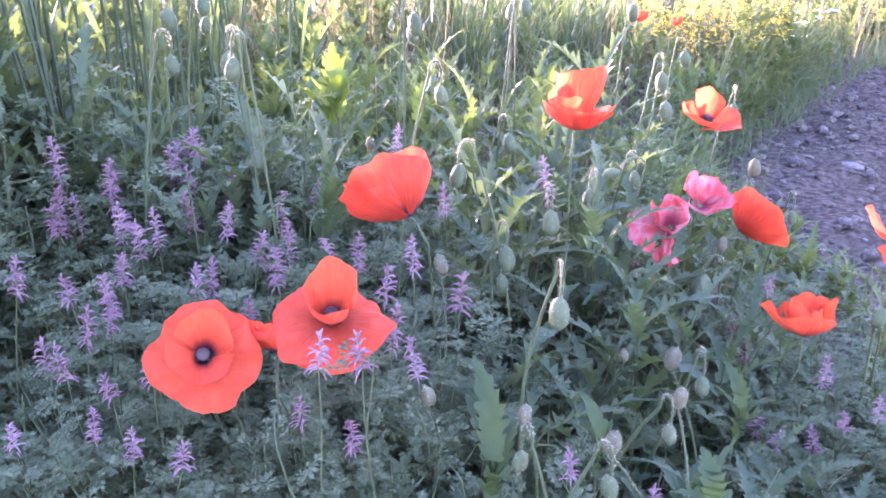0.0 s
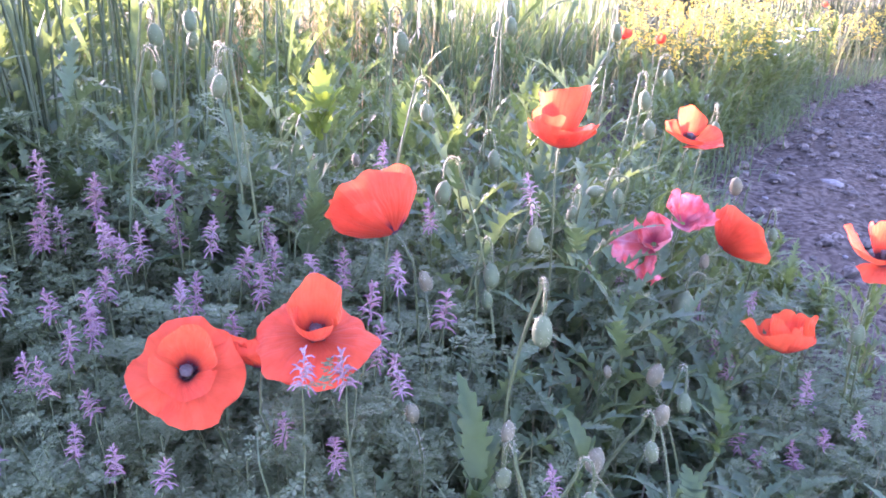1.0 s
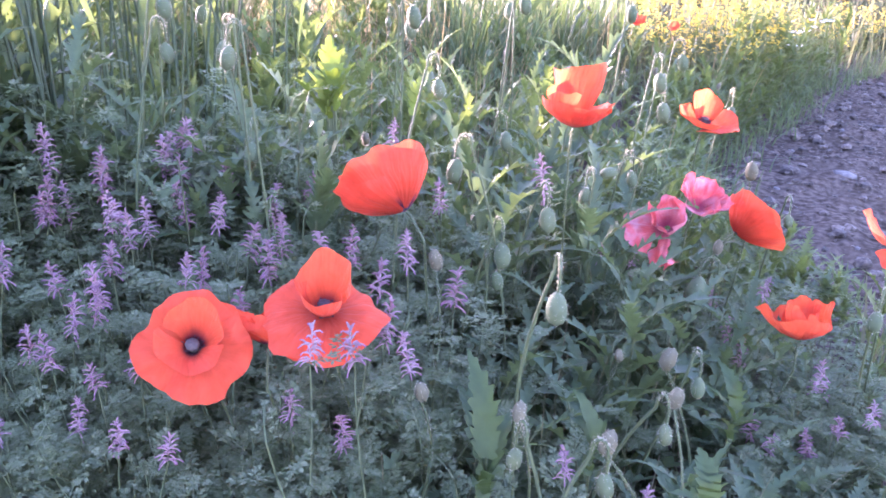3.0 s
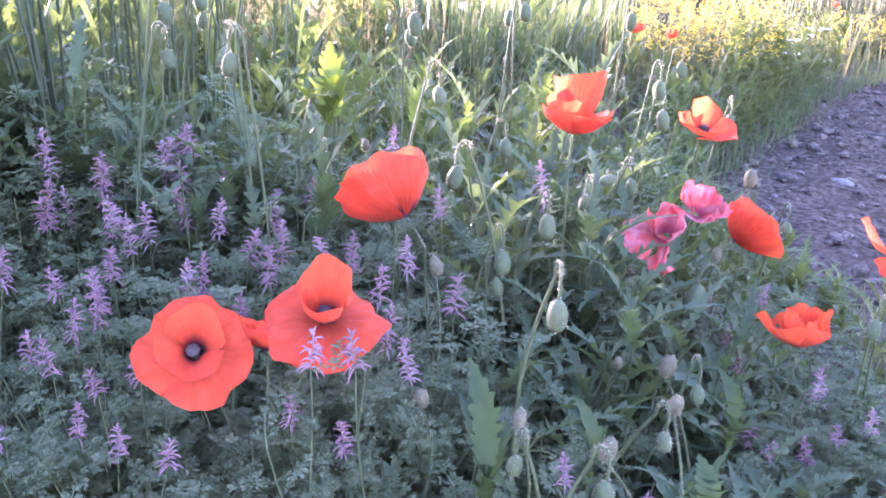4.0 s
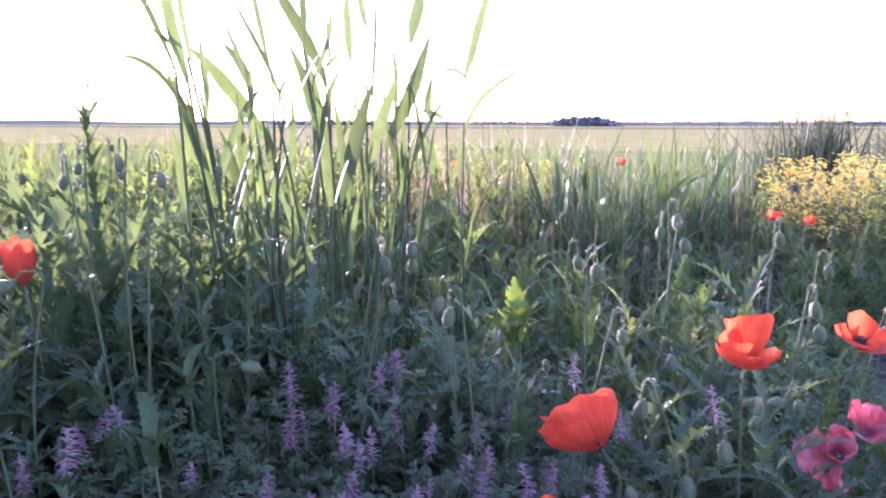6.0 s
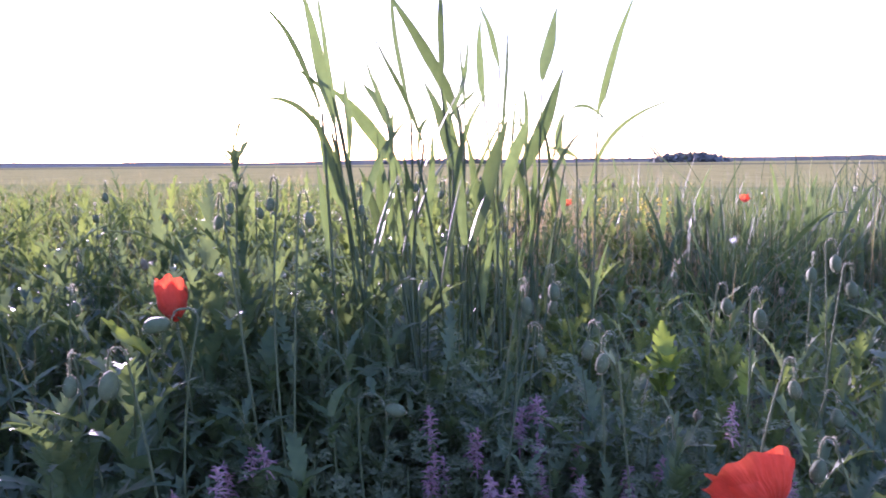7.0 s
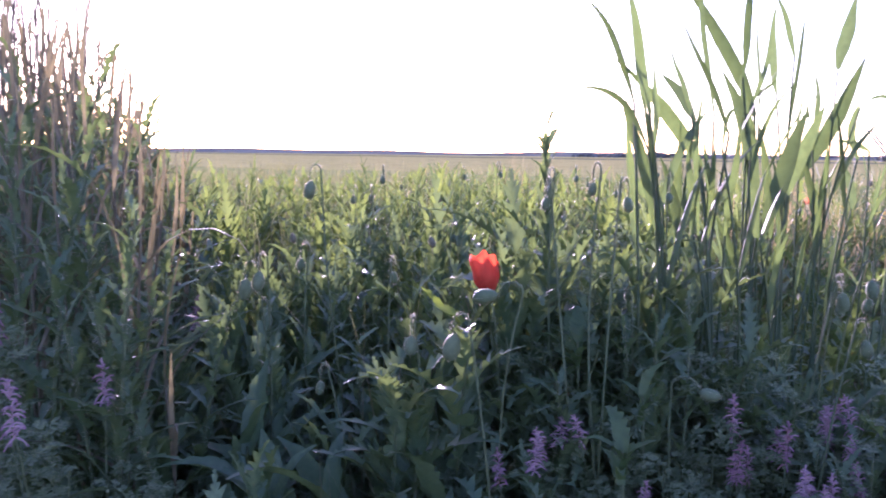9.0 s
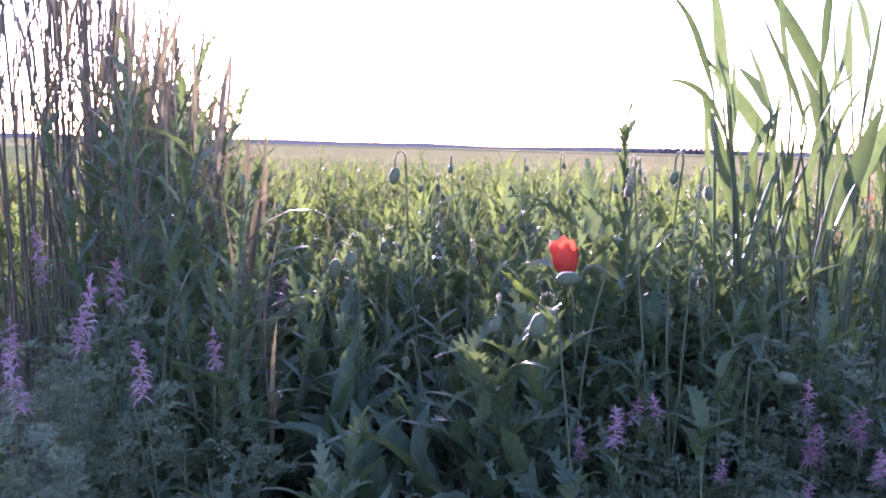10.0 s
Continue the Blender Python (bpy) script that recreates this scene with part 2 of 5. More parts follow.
class Shape:
    """Gathers faces from many small pieces, for one mesh."""

    def __init__(self):
        self.v, self.f, self.a, self.c, self.count = [], [], [], [], 0

    def add(self, v, f, along=None, across=None):
        v = np.asarray(v, dtype=float).reshape(-1, 3)
        self.v.append(v)
        self.f.extend(tuple(int(i) + self.count for i in q) for q in f)
        self.a.append(np.zeros(len(v)) if along is None else np.asarray(along, dtype=float).ravel())
        self.c.append(np.zeros(len(v)) if across is None else np.asarray(across, dtype=float).ravel())
        self.count += len(v)

    def grid(self, p, along=None, across=None, closed=False):
        """p: rows x columns x 3."""
        n, k = p.shape[:2]
        cols = k if closed else k - 1
        f = [(i * k + j, i * k + (j + 1) % k, (i + 1) * k + (j + 1) % k, (i + 1) * k + j) for i in range(n - 1) for j in range(cols)]
        self.add(p, f, along, across)

    def tube(self, p, r, sides=5):
        p = np.asarray(p, dtype=float)
        r = np.broadcast_to(np.asarray(r, dtype=float), (len(p),))
        _, s, b = ring_frame(p)
        t = np.arange(sides) * 2 * np.pi / sides
        q = p[:, None] + r[:, None, None] * (np.cos(t)[None, :, None] * s[:, None] + np.sin(t)[None, :, None] * b[:, None])
        al = np.repeat(np.linspace(0, 1, len(p))[:, None], sides, 1)
        self.grid(q, al, None, True)

    def strip(self, p, w, side, fold=0.0):
        """A blade of three columns about the line p, folded along its middle."""
        p, w = np.asarray(p, dtype=float), np.asarray(w, dtype=float)
        d = np.gradient(p, axis=0)
        side = np.asarray(side, dtype=float)
        side = side / np.linalg.norm(side)
        up = np.cross(side[None], d)
        up /= np.linalg.norm(up, axis=1, keepdims=True) + 1e-12
        lift = up * (w * fold)[:, None]
        q = np.stack([p - side * w[:, None] + lift, p, p + side * w[:, None] + lift], 1)
        al = np.repeat(np.linspace(0, 1, len(p))[:, None], 3, 1)
        self.grid(q, al)

    def hairs(self, p, n, size, rng, out=None):
        """Short stiff hairs on the places p."""
        k = rng.integers(0, len(p), n)
        d = rng.normal(size=(n, 3)) if out is None else out[k] + 0.35 * rng.normal(size=(n, 3))
        d /= np.linalg.norm(d, axis=1, keepdims=True)
        s = np.cross(d, rng.normal(size=(n, 3)))
        s /= np.linalg.norm(s, axis=1, keepdims=True)
        o = p[k]
        ln = size * rng.uniform(0.6, 1.2, (n, 1))
        v = np.stack([o - s * 0.00014, o + s * 0.00014, o + d * ln], 1).reshape(-1, 3)
        self.add(v, [(3 * i, 3 * i + 1, 3 * i + 2) for i in range(n)])

    def mesh(self, name, material, smooth=True):
        m = bpy.data.meshes.new(name)
        v = np.concatenate(self.v)
        m.from_pydata(v.tolist(), [], self.f)
        for key, values in (("along", self.a), ("across", self.c)):
            at = m.attributes.new(key, "FLOAT", "POINT")
            at.data.foreach_set("value", np.concatenate(values).astype(np.float32))
        m.materials.append(material)
        m.polygons.foreach_set("use_smooth", [smooth] * len(m.polygons))
        m.update()
        return m


def part(name, shape, material, parent, label="", smooth=True, kind=""):
    ob = new(name, shape.mesh(name, material, smooth) if isinstance(shape, Shape) else shape)
    ob.parent = parent
    return tagged(ob, label, "", "", kind)


def thing(name, place, label, category, group=""):
    ob = new(name)
    ob.empty_display_size = 0.02
    ob.location = place
    return tagged(ob, label, category, group)


def bend(a, b, c, n):
    t = np.linspace(0, 1, n)[:, None]
    return (1 - t) ** 2 * np.asarray(a, float) + 2 * t * (1 - t) * np.asarray(b, float) + t * t * np.asarray(c, float)


def turn_z(p, angle):
    c, s = math.cos(angle), math.sin(angle)
    return p @ np.array([[c, s, 0], [-s, c, 0], [0, 0, 1]])


def lobed_leaf(shape, foot, azimuth, rise, length, width, lobes, cut, droop, rng, twist=0.3):
    """A leaf with pointed lobes that springs from foot, climbs at rise radians and bends over by droop."""
    n = lobes * 4 + 3
    s = np.linspace(0, 1, n)
    tilt = rise - droop * s ** 1.4
    step = length / (n - 1)
    x = np.concatenate([[0], np.cumsum(np.cos(tilt[:-1]) * step)])
    z = np.concatenate([[0], np.cumsum(np.sin(tilt[:-1]) * step)])
    env = np.sin(np.pi * np.clip(s * 0.94 + 0.05, 0, 1) ** 0.8) ** 0.85 * (1.12 - 0.35 * s)
    saw = ((s * (lobes + 0.5)) % 1.0)
    cutting = 1 - cut * (1 - saw) ** 0.7 * (s > 0.06) * (s < 0.97)
    sides = []
    wave = rng.uniform(0, 6.28)
    for sign in (-1, 1):
        jitter = 1 + 0.22 * rng.normal(size=n) * 0.5
        w = width * 0.5 * env * cutting * jitter + 0.0006
        forward = 0.5 * w * saw
        lift = 0.5 * w + 0.25 * w * np.sin(s * 9 + wave)
        px = x + forward * np.cos(tilt) - lift * np.sin(tilt)
        pz = z + forward * np.sin(tilt) + lift * np.cos(tilt)
        sides.append(np.stack([px, sign * w, pz], 1))
    mid = np.stack([x, np.zeros(n), z], 1)
    q = np.stack([sides[0], mid, sides[1]], 1)
    bow = twist * rng.uniform(-1, 1)
    q[..., 1] += bow * length * (s ** 2)[:, None] * 0.5
    q = turn_z(q.reshape(-1, 3), azimuth).reshape(n, 3, 3) + np.asarray(foot)
    shape.grid(q, np.repeat(s[:, None], 3, 1))


def lathe(shape, place, axis, radii, heights, sides=10, wrinkle=0.0, rng=None):
    axis = Vector(axis).normalized()
    m = np.array(axis.to_track_quat("Z", "Y").to_matrix())
    t = np.arange(sides) * 2 * np.pi / sides
    r = np.asarray(radii)[:, None] * (1 + wrinkle * np.cos(t * sides / 2)[None])
    q = np.stack([r * np.cos(t), r * np.sin(t), np.repeat(np.asarray(heights)[:, None], sides, 1)], 2)
    q = q @ m.T + np.asarray(place)
    shape.grid(q, None, None, True)
    return q.reshape(-1, 3), (q - q.mean(1, keepdims=True)).reshape(-1, 3)


# ---- kinds of plants ----
def poppy_stem(shape, base, top, hook, rng, radius=0.0012, hairy=190):
    """A stem from base to top; with a hook it runs over the crown and hangs by hook (a vector)."""
    base, top = np.asarray(base, float), np.asarray(top, float)
    sway = np.array([*rng.uniform(-0.04, 0.04, 2), 0])
    p = bend(base, (base + top) / 2 + sway + [0, 0, 0.04], top, 12)
    p = p + np.outer(np.sin(np.linspace(0, 6.28, 12)), [*rng.uniform(-0.006, 0.006, 2), 0])
    if hook is not None:
        hook = np.asarray(hook, float)
        over = np.array([hook[0], hook[1], 0]) * 0.5 + [0, 0, 0.012]
        q = bend(top, top + [0, 0, 0.012], top + over, 5)[1:]
        r = bend(top + over, top + [hook[0], hook[1], 0.012], top + hook, 5)[1:]
        p = np.concatenate([p, q, r])
    shape.tube(p, np.linspace(radius * 1.3, radius * 0.8, len(p)), 6)
    if hairy:
        k = len(p) * 6 // 10
        dense = np.concatenate([p[i] + (p[i + 1] - p[i]) * np.linspace(0, 1, 8)[:, None] for i in range(k, len(p) - 1)])
        hair = Shape()
        hair.hairs(dense, hairy, 0.0038, rng)
        return p, hair
    return p, None


def bud_shape(shape, place, axis, length, rng, hairs):
    h = np.linspace(-0.5, 0.5, 9)
    r = length * 0.285 * np.sqrt(np.clip(1 - (h * 2.02) ** 2, 0, 1)) * (1 - 0.16 * h) + length * 0.012
    p, o = lathe(shape, place, axis, r, h * length, 10, 0.03)
    hairs.hairs(p, 80, 0.0024, rng, o / (np.linalg.norm(o, axis=1, keepdims=True) + 1e-9))


def poppy_bud(place, length, kind, azimuth, seed):
    """kind 0: hangs from a hooked stem; 1: stands upright; 2: lies level on a bent stem."""
    rng = np.random.default_rng(seed)
    place = np.asarray(place, float)
    a = math.radians(azimuth)
    off = np.array([math.cos(a), math.sin(a), 0])
    names = ("nodding hairy green poppy bud on a hooked stem", "upright pale poppy bud on a straight hairy stem", "poppy bud held level on a bent hairy stem")
    base = np.array([place[0], place[1], 0]) + off * rng.uniform(0.02, 0.075) + [0, rng.uniform(0, 0.04), 0]
    t = thing("poppy_bud", base, names[kind], "poppy bud", "poppy buds in the field")
    local = place - base
    if kind == 0:
        hook = np.array([-off[0] * length * 0.6, -off[1] * length * 0.6, -0.010])
        top = local + [0, 0, length * 0.5] - hook
        axis = (off[0] * 0.2, off[1] * 0.2, 1)
    elif kind == 1:
        hook, top, axis = None, local - [0, 0, length * 0.5], (off[0] * 0.25, off[1] * 0.25, 1)
    else:
        hook = np.array([-off[0] * 0.028, -off[1] * 0.028, -0.004])
        axis = (off[0], off[1], 0.15)
        top = local + np.array([off[0], off[1], 0.1]) * length * 0.5 - hook
    s = Shape()
    _, hair = poppy_stem(s, (0, 0, 0), top, hook, rng)
    part("stem", s, STEM, t)
    b = Shape()
    bud_shape(b, local, axis, length, rng, hair)
    skin = part("bud", b, PALE_BUD if kind == 1 else BUD, t)
    part("hair", hair, HAIR, skin, "fine pale hairs", False, "stuff")
    return t


def petal(azimuth, half, length, rise, edge, ruffle, rng, crumple=0.0, spread=1.0):
    """A fan-shaped petal about the z axis, climbing at rise degrees at its foot and at edge degrees at its rim."""
    nu, nv = 31, 16
    u = np.linspace(-1, 1, nu)
    v = np.linspace(0, 1, nv)
    e = np.radians(rise + (edge - rise) * v ** 1.2)
    ds = 1.0 / (nv - 1)
    r = np.concatenate([[0], np.cumsum(np.cos(e[:-1]) * ds)])
    z = np.concatenate([[0], np.cumsum(np.sin(e[:-1]) * ds)])
    ph, ph2, ph3 = rng.uniform(0, 6.28, 3)
    k = min(1.6, ruffle / 0.05)
    rim = length * (1 - 0.13 * np.abs(u) ** 3.5 + 0.03 * k * np.sin(u * 2.6 + ph2) + 0.03 * k * np.sin(u * 5.5 + ph) + 0.022 * k * np.sin(u * 11 + ph3) + 0.008 * k * np.sin(u * 19 + ph2) + 0.005 * k * rng.normal(size=nu))
    rr, zz = r[:, None] * rim[None], z[:, None] * rim[None]
    fan = azimuth + half * u[None] * (0.88 + 0.12 * spread * v[:, None])
    wave = ruffle * length * (v[:, None] ** 2.2) * (np.sin(u[None] * 5 + ph) + 0.6 * np.sin(u[None] * 11 + ph2))
    fine = 0.005 * length * v[:, None] * rng.normal(size=(nv, nu)) * (0.4 + crumple * 6)
    folds = 0.085 * length * v[:, None] * np.sin(u[None] * 3.2 + ph2) + 0.022 * length * v[:, None] ** 1.3 * np.sin(u[None] * 8 + ph3 + 1.5 * v[:, None])
    zz = zz + wave + fine + folds
    rr = rr + 0.003 - 0.35 * wave
    if crumple:
        rr = rr * (1 - crumple * 0.5 * (0.5 + 0.5 * np.sin(u[None] * 9 + ph2)) * v[:, None])
    q = np.stack([rr * np.cos(fan), rr * np.sin(fan), zz], 2)
    crease = np.array([noise.noise_vector(Vector(w) * 55 + Vector((ph2, 0, ph))) for w in q.reshape(-1, 3)]).reshape(nv, nu, 3)
    q = q + crease * 0.0042 * (v ** 1.3)[:, None, None]
    if crumple:
        push = [noise.noise_vector(Vector(w) * 90 + Vector((ph, ph2, 0))) for w in q.reshape(-1, 3)]
        q = q + np.array(push).reshape(nv, nu, 3) * 0.03 * crumple * v[:, None, None]
    s = Shape()
    s.grid(q, np.repeat(v[:, None], nu, 1), np.repeat(u[None], nv, 0))
    return s


def poppy(place, facing, roll, petals, seed, label, material=None, centre=True, base=None, neck=0.03, unmarked=()):
    """petals: rows of azimuth, half width (degrees), length (m), rise, edge (degrees), ruffle, crumple."""
    rng = np.random.default_rng(seed)
    place = np.asarray(place, float)
    if base is None:
        base = (place[0] + rng.uniform(-0.03, 0.03), place[1] + rng.uniform(0.0, 0.06), 0)
    t = thing("poppy", base, label, "poppy", "poppies in the field")
    local = place - np.asarray(base, float)
    facing = Vector(facing).normalized()
    up = Vector((0, 1, 1))
    up = (up - facing * up.dot(facing)).normalized()
    m = Matrix((up.cross(facing), up, facing)).transposed() @ Matrix.Rotation(radians(roll), 3, "Z")
    mm = np.array(m)
    s = Shape()
    back = local - np.array(facing) * 0.003
    dip = back - np.array(facing) * neck
    p = bend((0, 0, 0), dip * [0.6, 0.6, 0.75], dip, 12)
    p = np.concatenate([p, bend(dip, dip + (back - dip) * 0.55 + [0, 0, 0.004], back, 5)[1:]])
    s.tube(p, 0.00115, 6)
    stalk = part("stem", s, STEM, t)
    hair = Shape()
    dense = np.concatenate([p[i] + (p[i + 1] - p[i]) * np.linspace(0, 1, 8)[:, None] for i in range(5, len(p) - 1)])
    hair.hairs(dense, 200, 0.0038, rng)
    part("hair", hair, HAIR, stalk, "fine pale hairs", False, "stuff")
    for i, (az, half, length, rise, edge, ruffle, crumple) in enumerate(petals):
        q = petal(radians(az), radians(half), length, rise, edge, ruffle, rng, crumple)
        q.v = [v @ mm.T + local for v in q.v]
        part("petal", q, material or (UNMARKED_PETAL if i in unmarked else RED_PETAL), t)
    if centre:
        c = Shape()
        lathe(c, local, facing, (0.0018, 0.003, 0.0038, 0.0042, 0.0048, 0.0038, 0.0004), (0, 0.003, 0.007, 0.0105, 0.0115, 0.0128, 0.0132), 16, 0.05)
        capsule = part("seed_capsule", c, CENTRE, t, "round grey-brown seed capsule")
        st = Shape()
        for _ in range(70):
            a, out_by, up = rng.uniform(0, 6.28), rng.uniform(0.005, 0.009), rng.uniform(0.004, 0.009)
            d = np.array([math.cos(a), math.sin(a), 0])
            q = bend(d * 0.003, d * out_by * 0.7 + [0, 0, up * 0.3], d * out_by + [0, 0, up], 4) @ mm.T + local
            st.tube(q, (0.00015, 0.00015, 0.0003, 0.0006), 4)
        part("stamen_ring", st, STAMEN, capsule, "ring of dark stamens", True, "stuff")
    return t


def leafy_plant(height, leaves, spread, seed, label, material=None, lobes=6, cut=0.7, ratio=0.34, name="poppy_plant", category="wild plant", joined=False, rise=(0.5, 1.15), bow=(0.4, 1.5), hairy=0):
    """An upright plant with lobed leaves up its stem, as a pattern to copy."""
    rng = np.random.default_rng(seed)
    t = thing(name, (0, 0, -5), label, category)
    s = Shape()
    lean = rng.uniform(-0.04, 0.04, 2)
    p = bend((0, 0, 0), (0, 0, height * 0.5), (lean[0], lean[1], height * 0.8), 9)
    s.tube(p, np.linspace(0.0022, 0.001, 9), 5)
    part("stem", s, STEM, t)
    if hairy:
        hair = Shape()
        hair.hairs(np.concatenate([p[i] + (p[i + 1] - p[i]) * np.linspace(0, 1, 9)[:, None] for i in range(3, 8)]), hairy, 0.006, rng)
        part("hair", hair, HAIR, t, "fine pale hairs", False, "stuff")
    for i in range(leaves):
        f = (i + 0.5) / leaves
        k = int(f * 8)
        at = p[k] + (p[k + 1] - p[k]) * (f * 8 - k)
        if not joined or i == 0:
            lf = Shape()
        length = spread * (1.15 - 0.55 * f) * rng.uniform(0.75, 1.2)
        lobed_leaf(lf, at, i * 2.4 + rng.uniform(-0.4, 0.4), rng.uniform(*rise) + 0.25 * f, length, length * ratio * rng.uniform(0.8, 1.25), lobes, cut, rng.uniform(*bow), rng)
        if not joined:
            part("leaf", lf, material or POPPY_LEAF, t)
    if joined:
        part("foliage", lf, material or POPPY_LEAF, t, "", True, "stuff")
    return t


def fine_leaf(shape, foot, azimuth, rise, size, rng):
    """A leaf cut into many small wedge-shaped leaflets."""
    n = 5
    axis = bend((0, 0, 0), (size * 0.5 * math.cos(rise), 0, size * 0.6 * math.sin(rise)), (size * math.cos(rise * 0.6), 0, size * math.sin(rise * 0.6)), n)
    v, f = [], []

    def leaflet(o, d, side, up, ln):
        k = len(v)
        w = ln * 0.42
        v.extend([o, o + d * ln * 0.55 - side * w * 0.55 + up * ln * 0.1, o + d * ln * 0.95 - side * w * 0.25, o + d * ln * 0.7,
                  o + d * ln * 1.05 + side * w * 0.3, o + d * ln * 0.5 + side * w * 0.6 + up * ln * 0.1])
        f.extend([(k, k + 3, k + 2, k + 1), (k, k + 5, k + 4, k + 3)])

    for i in range(1, n):
        o = axis[i]
        for sign in ((-1, 1) if i < n - 1 else (0,)):
            d = np.array([0.55, sign * 0.85, 0.15 + 0.2 * rng.normal()]) if sign else np.array([1.0, 0.0, 0.2])
            d /= np.linalg.norm(d)
            side = np.cross((0, 0, 1), d)
            side /= np.linalg.norm(side)
            up = np.cross(d, side)
            reach = size * 0.42 * (1.1 - 0.16 * i) * rng.uniform(0.8, 1.2)
            ln = size * 0.2 * rng.uniform(0.8, 1.2)
            k = len(v)
            v.extend([o - side * 0.0003, o + side * 0.0003, o + d * reach])
            f.append((k, k + 1, k + 2))
            leaflet(o + d * reach * 0.9, d, side, up, ln)
            for part_way in (0.45, 0.8):
                for q in (-1, 1):
                    dd = d * 0.6 + side * 0.8 * q + up * 0.25 * rng.normal()
                    dd /= np.linalg.norm(dd)
                    leaflet(o + d * reach * part_way, dd, np.cross(up, dd), up, ln * 0.9)
    v = turn_z(np.array(v), azimuth) + np.asarray(foot)
    shape.add(v, f)
    shape.strip(turn_z(axis, azimuth) + np.asarray(foot), np.full(n, 0.0004), (-math.sin(azimuth), math.cos(azimuth), 0))


def fumitory(height, branches, spike, seed):
    """A bushy plant of finely cut grey-green leaves, with one purple flower spike at its tip."""
    rng = np.random.default_rng(seed)
    label = "fumitory with finely cut grey-green leaves and a purple flower spike" if spike else "grey-green fumitory with finely cut leaves, not in flower"
    t = thing("fumitory", (0, 0, -5), label, "fumitory", "fumitory among the poppies")
    s, lf = Shape(), Shape()
    tips = []
    lines = [bend((rng.uniform(-0.03, 0.03), rng.uniform(-0.03, 0.03), 0), (rng.uniform(-0.03, 0.03), rng.uniform(-0.03, 0.03), height * 0.55), (0, 0, height - (spike or 0.0)), 12)]
    for i in range(branches):
        a = i * 2.4 + rng.uniform(-0.5, 0.5)
        o = lines[0][rng.integers(1, 7)]
        reach, top = rng.uniform(0.03, 0.085), height * rng.uniform(0.5, 0.88)
        e = np.array([math.cos(a) * reach, math.sin(a) * reach, top])
        lines.append(bend(o, (o + e) / 2 + np.array([math.cos(a) * 0.03, math.sin(a) * 0.03, -0.01]), e, 10))
    for p in lines:
        s.tube(p, np.linspace(0.0012, 0.0006, len(p)), 4)
        for k in range(1, len(p)):
            for _ in range(2 if p is not lines[0] else 1):
                if rng.random() < 0.9 and p[k][2] > height * 0.18:
                    fine_leaf(lf, p[k], rng.uniform(0, 6.28), rng.uniform(0.1, 1.35), rng.uniform(0.016, 0.03), rng)
    part("stem", s, STEM, t, "", True, "stuff")
    part("foliage", lf, FINE_LEAF, t, "finely cut grey-green leaves", True, "stuff")
    if spike:
        fl = Shape()
        n = int(spike * 1500)
        for i in range(n):
            f = (i + 0.3) / n
            a = i * 2.4 + rng.uniform(-0.9, 0.9)
            o = np.array([0, 0, height - spike * (1 - f) + rng.normal() * 0.0012])
            ln = 0.0094 * (1 - 0.45 * f ** 3) * rng.uniform(0.7, 1.15)
            lift = -0.15 + 1.2 * f ** 2 + 0.4 * rng.normal()
            d = np.array([math.cos(a) * math.cos(lift), math.sin(a) * math.cos(lift), math.sin(lift)])
            q = np.array([o, o + d * ln * 0.3 + [0, 0, 0.0012], o + d * ln * 0.7 + [0, 0, 0.001], o + d * ln - [0, 0, 0.0008]])
            fl.tube(q, (0.0002, 0.0008, 0.00055, 0.0004), 4)
        part("flower_spike", fl, FLORET, t, "purple flower spike", True, "stuff")
    return t


def blade_leaf(shape, foot, azimuth, rise, length, width, droop, rng, n=9):
    s = np.linspace(0, 1, n)
    tilt = rise - droop * s ** 1.8
    x = np.concatenate([[0], np.cumsum(np.cos(tilt[:-1]) * length / (n - 1))])
    z = np.concatenate([[0], np.cumsum(np.sin(tilt[:-1]) * length / (n - 1))])
    p = turn_z(np.stack([x, 0.1 * length * s ** 2 * rng.uniform(-1, 1), z], 1), azimuth) + np.asarray(foot)
    w = width * 0.5 * np.minimum(1, 0.5 + 2.5 * s) * np.clip((1 - s) * 2.2, 0.02, 1) ** 0.8
    a = azimuth + rng.uniform(-0.5, 0.5)
    shape.strip(p, w, (-math.sin(a), math.cos(a), 0.25 * rng.normal()), 0.25)


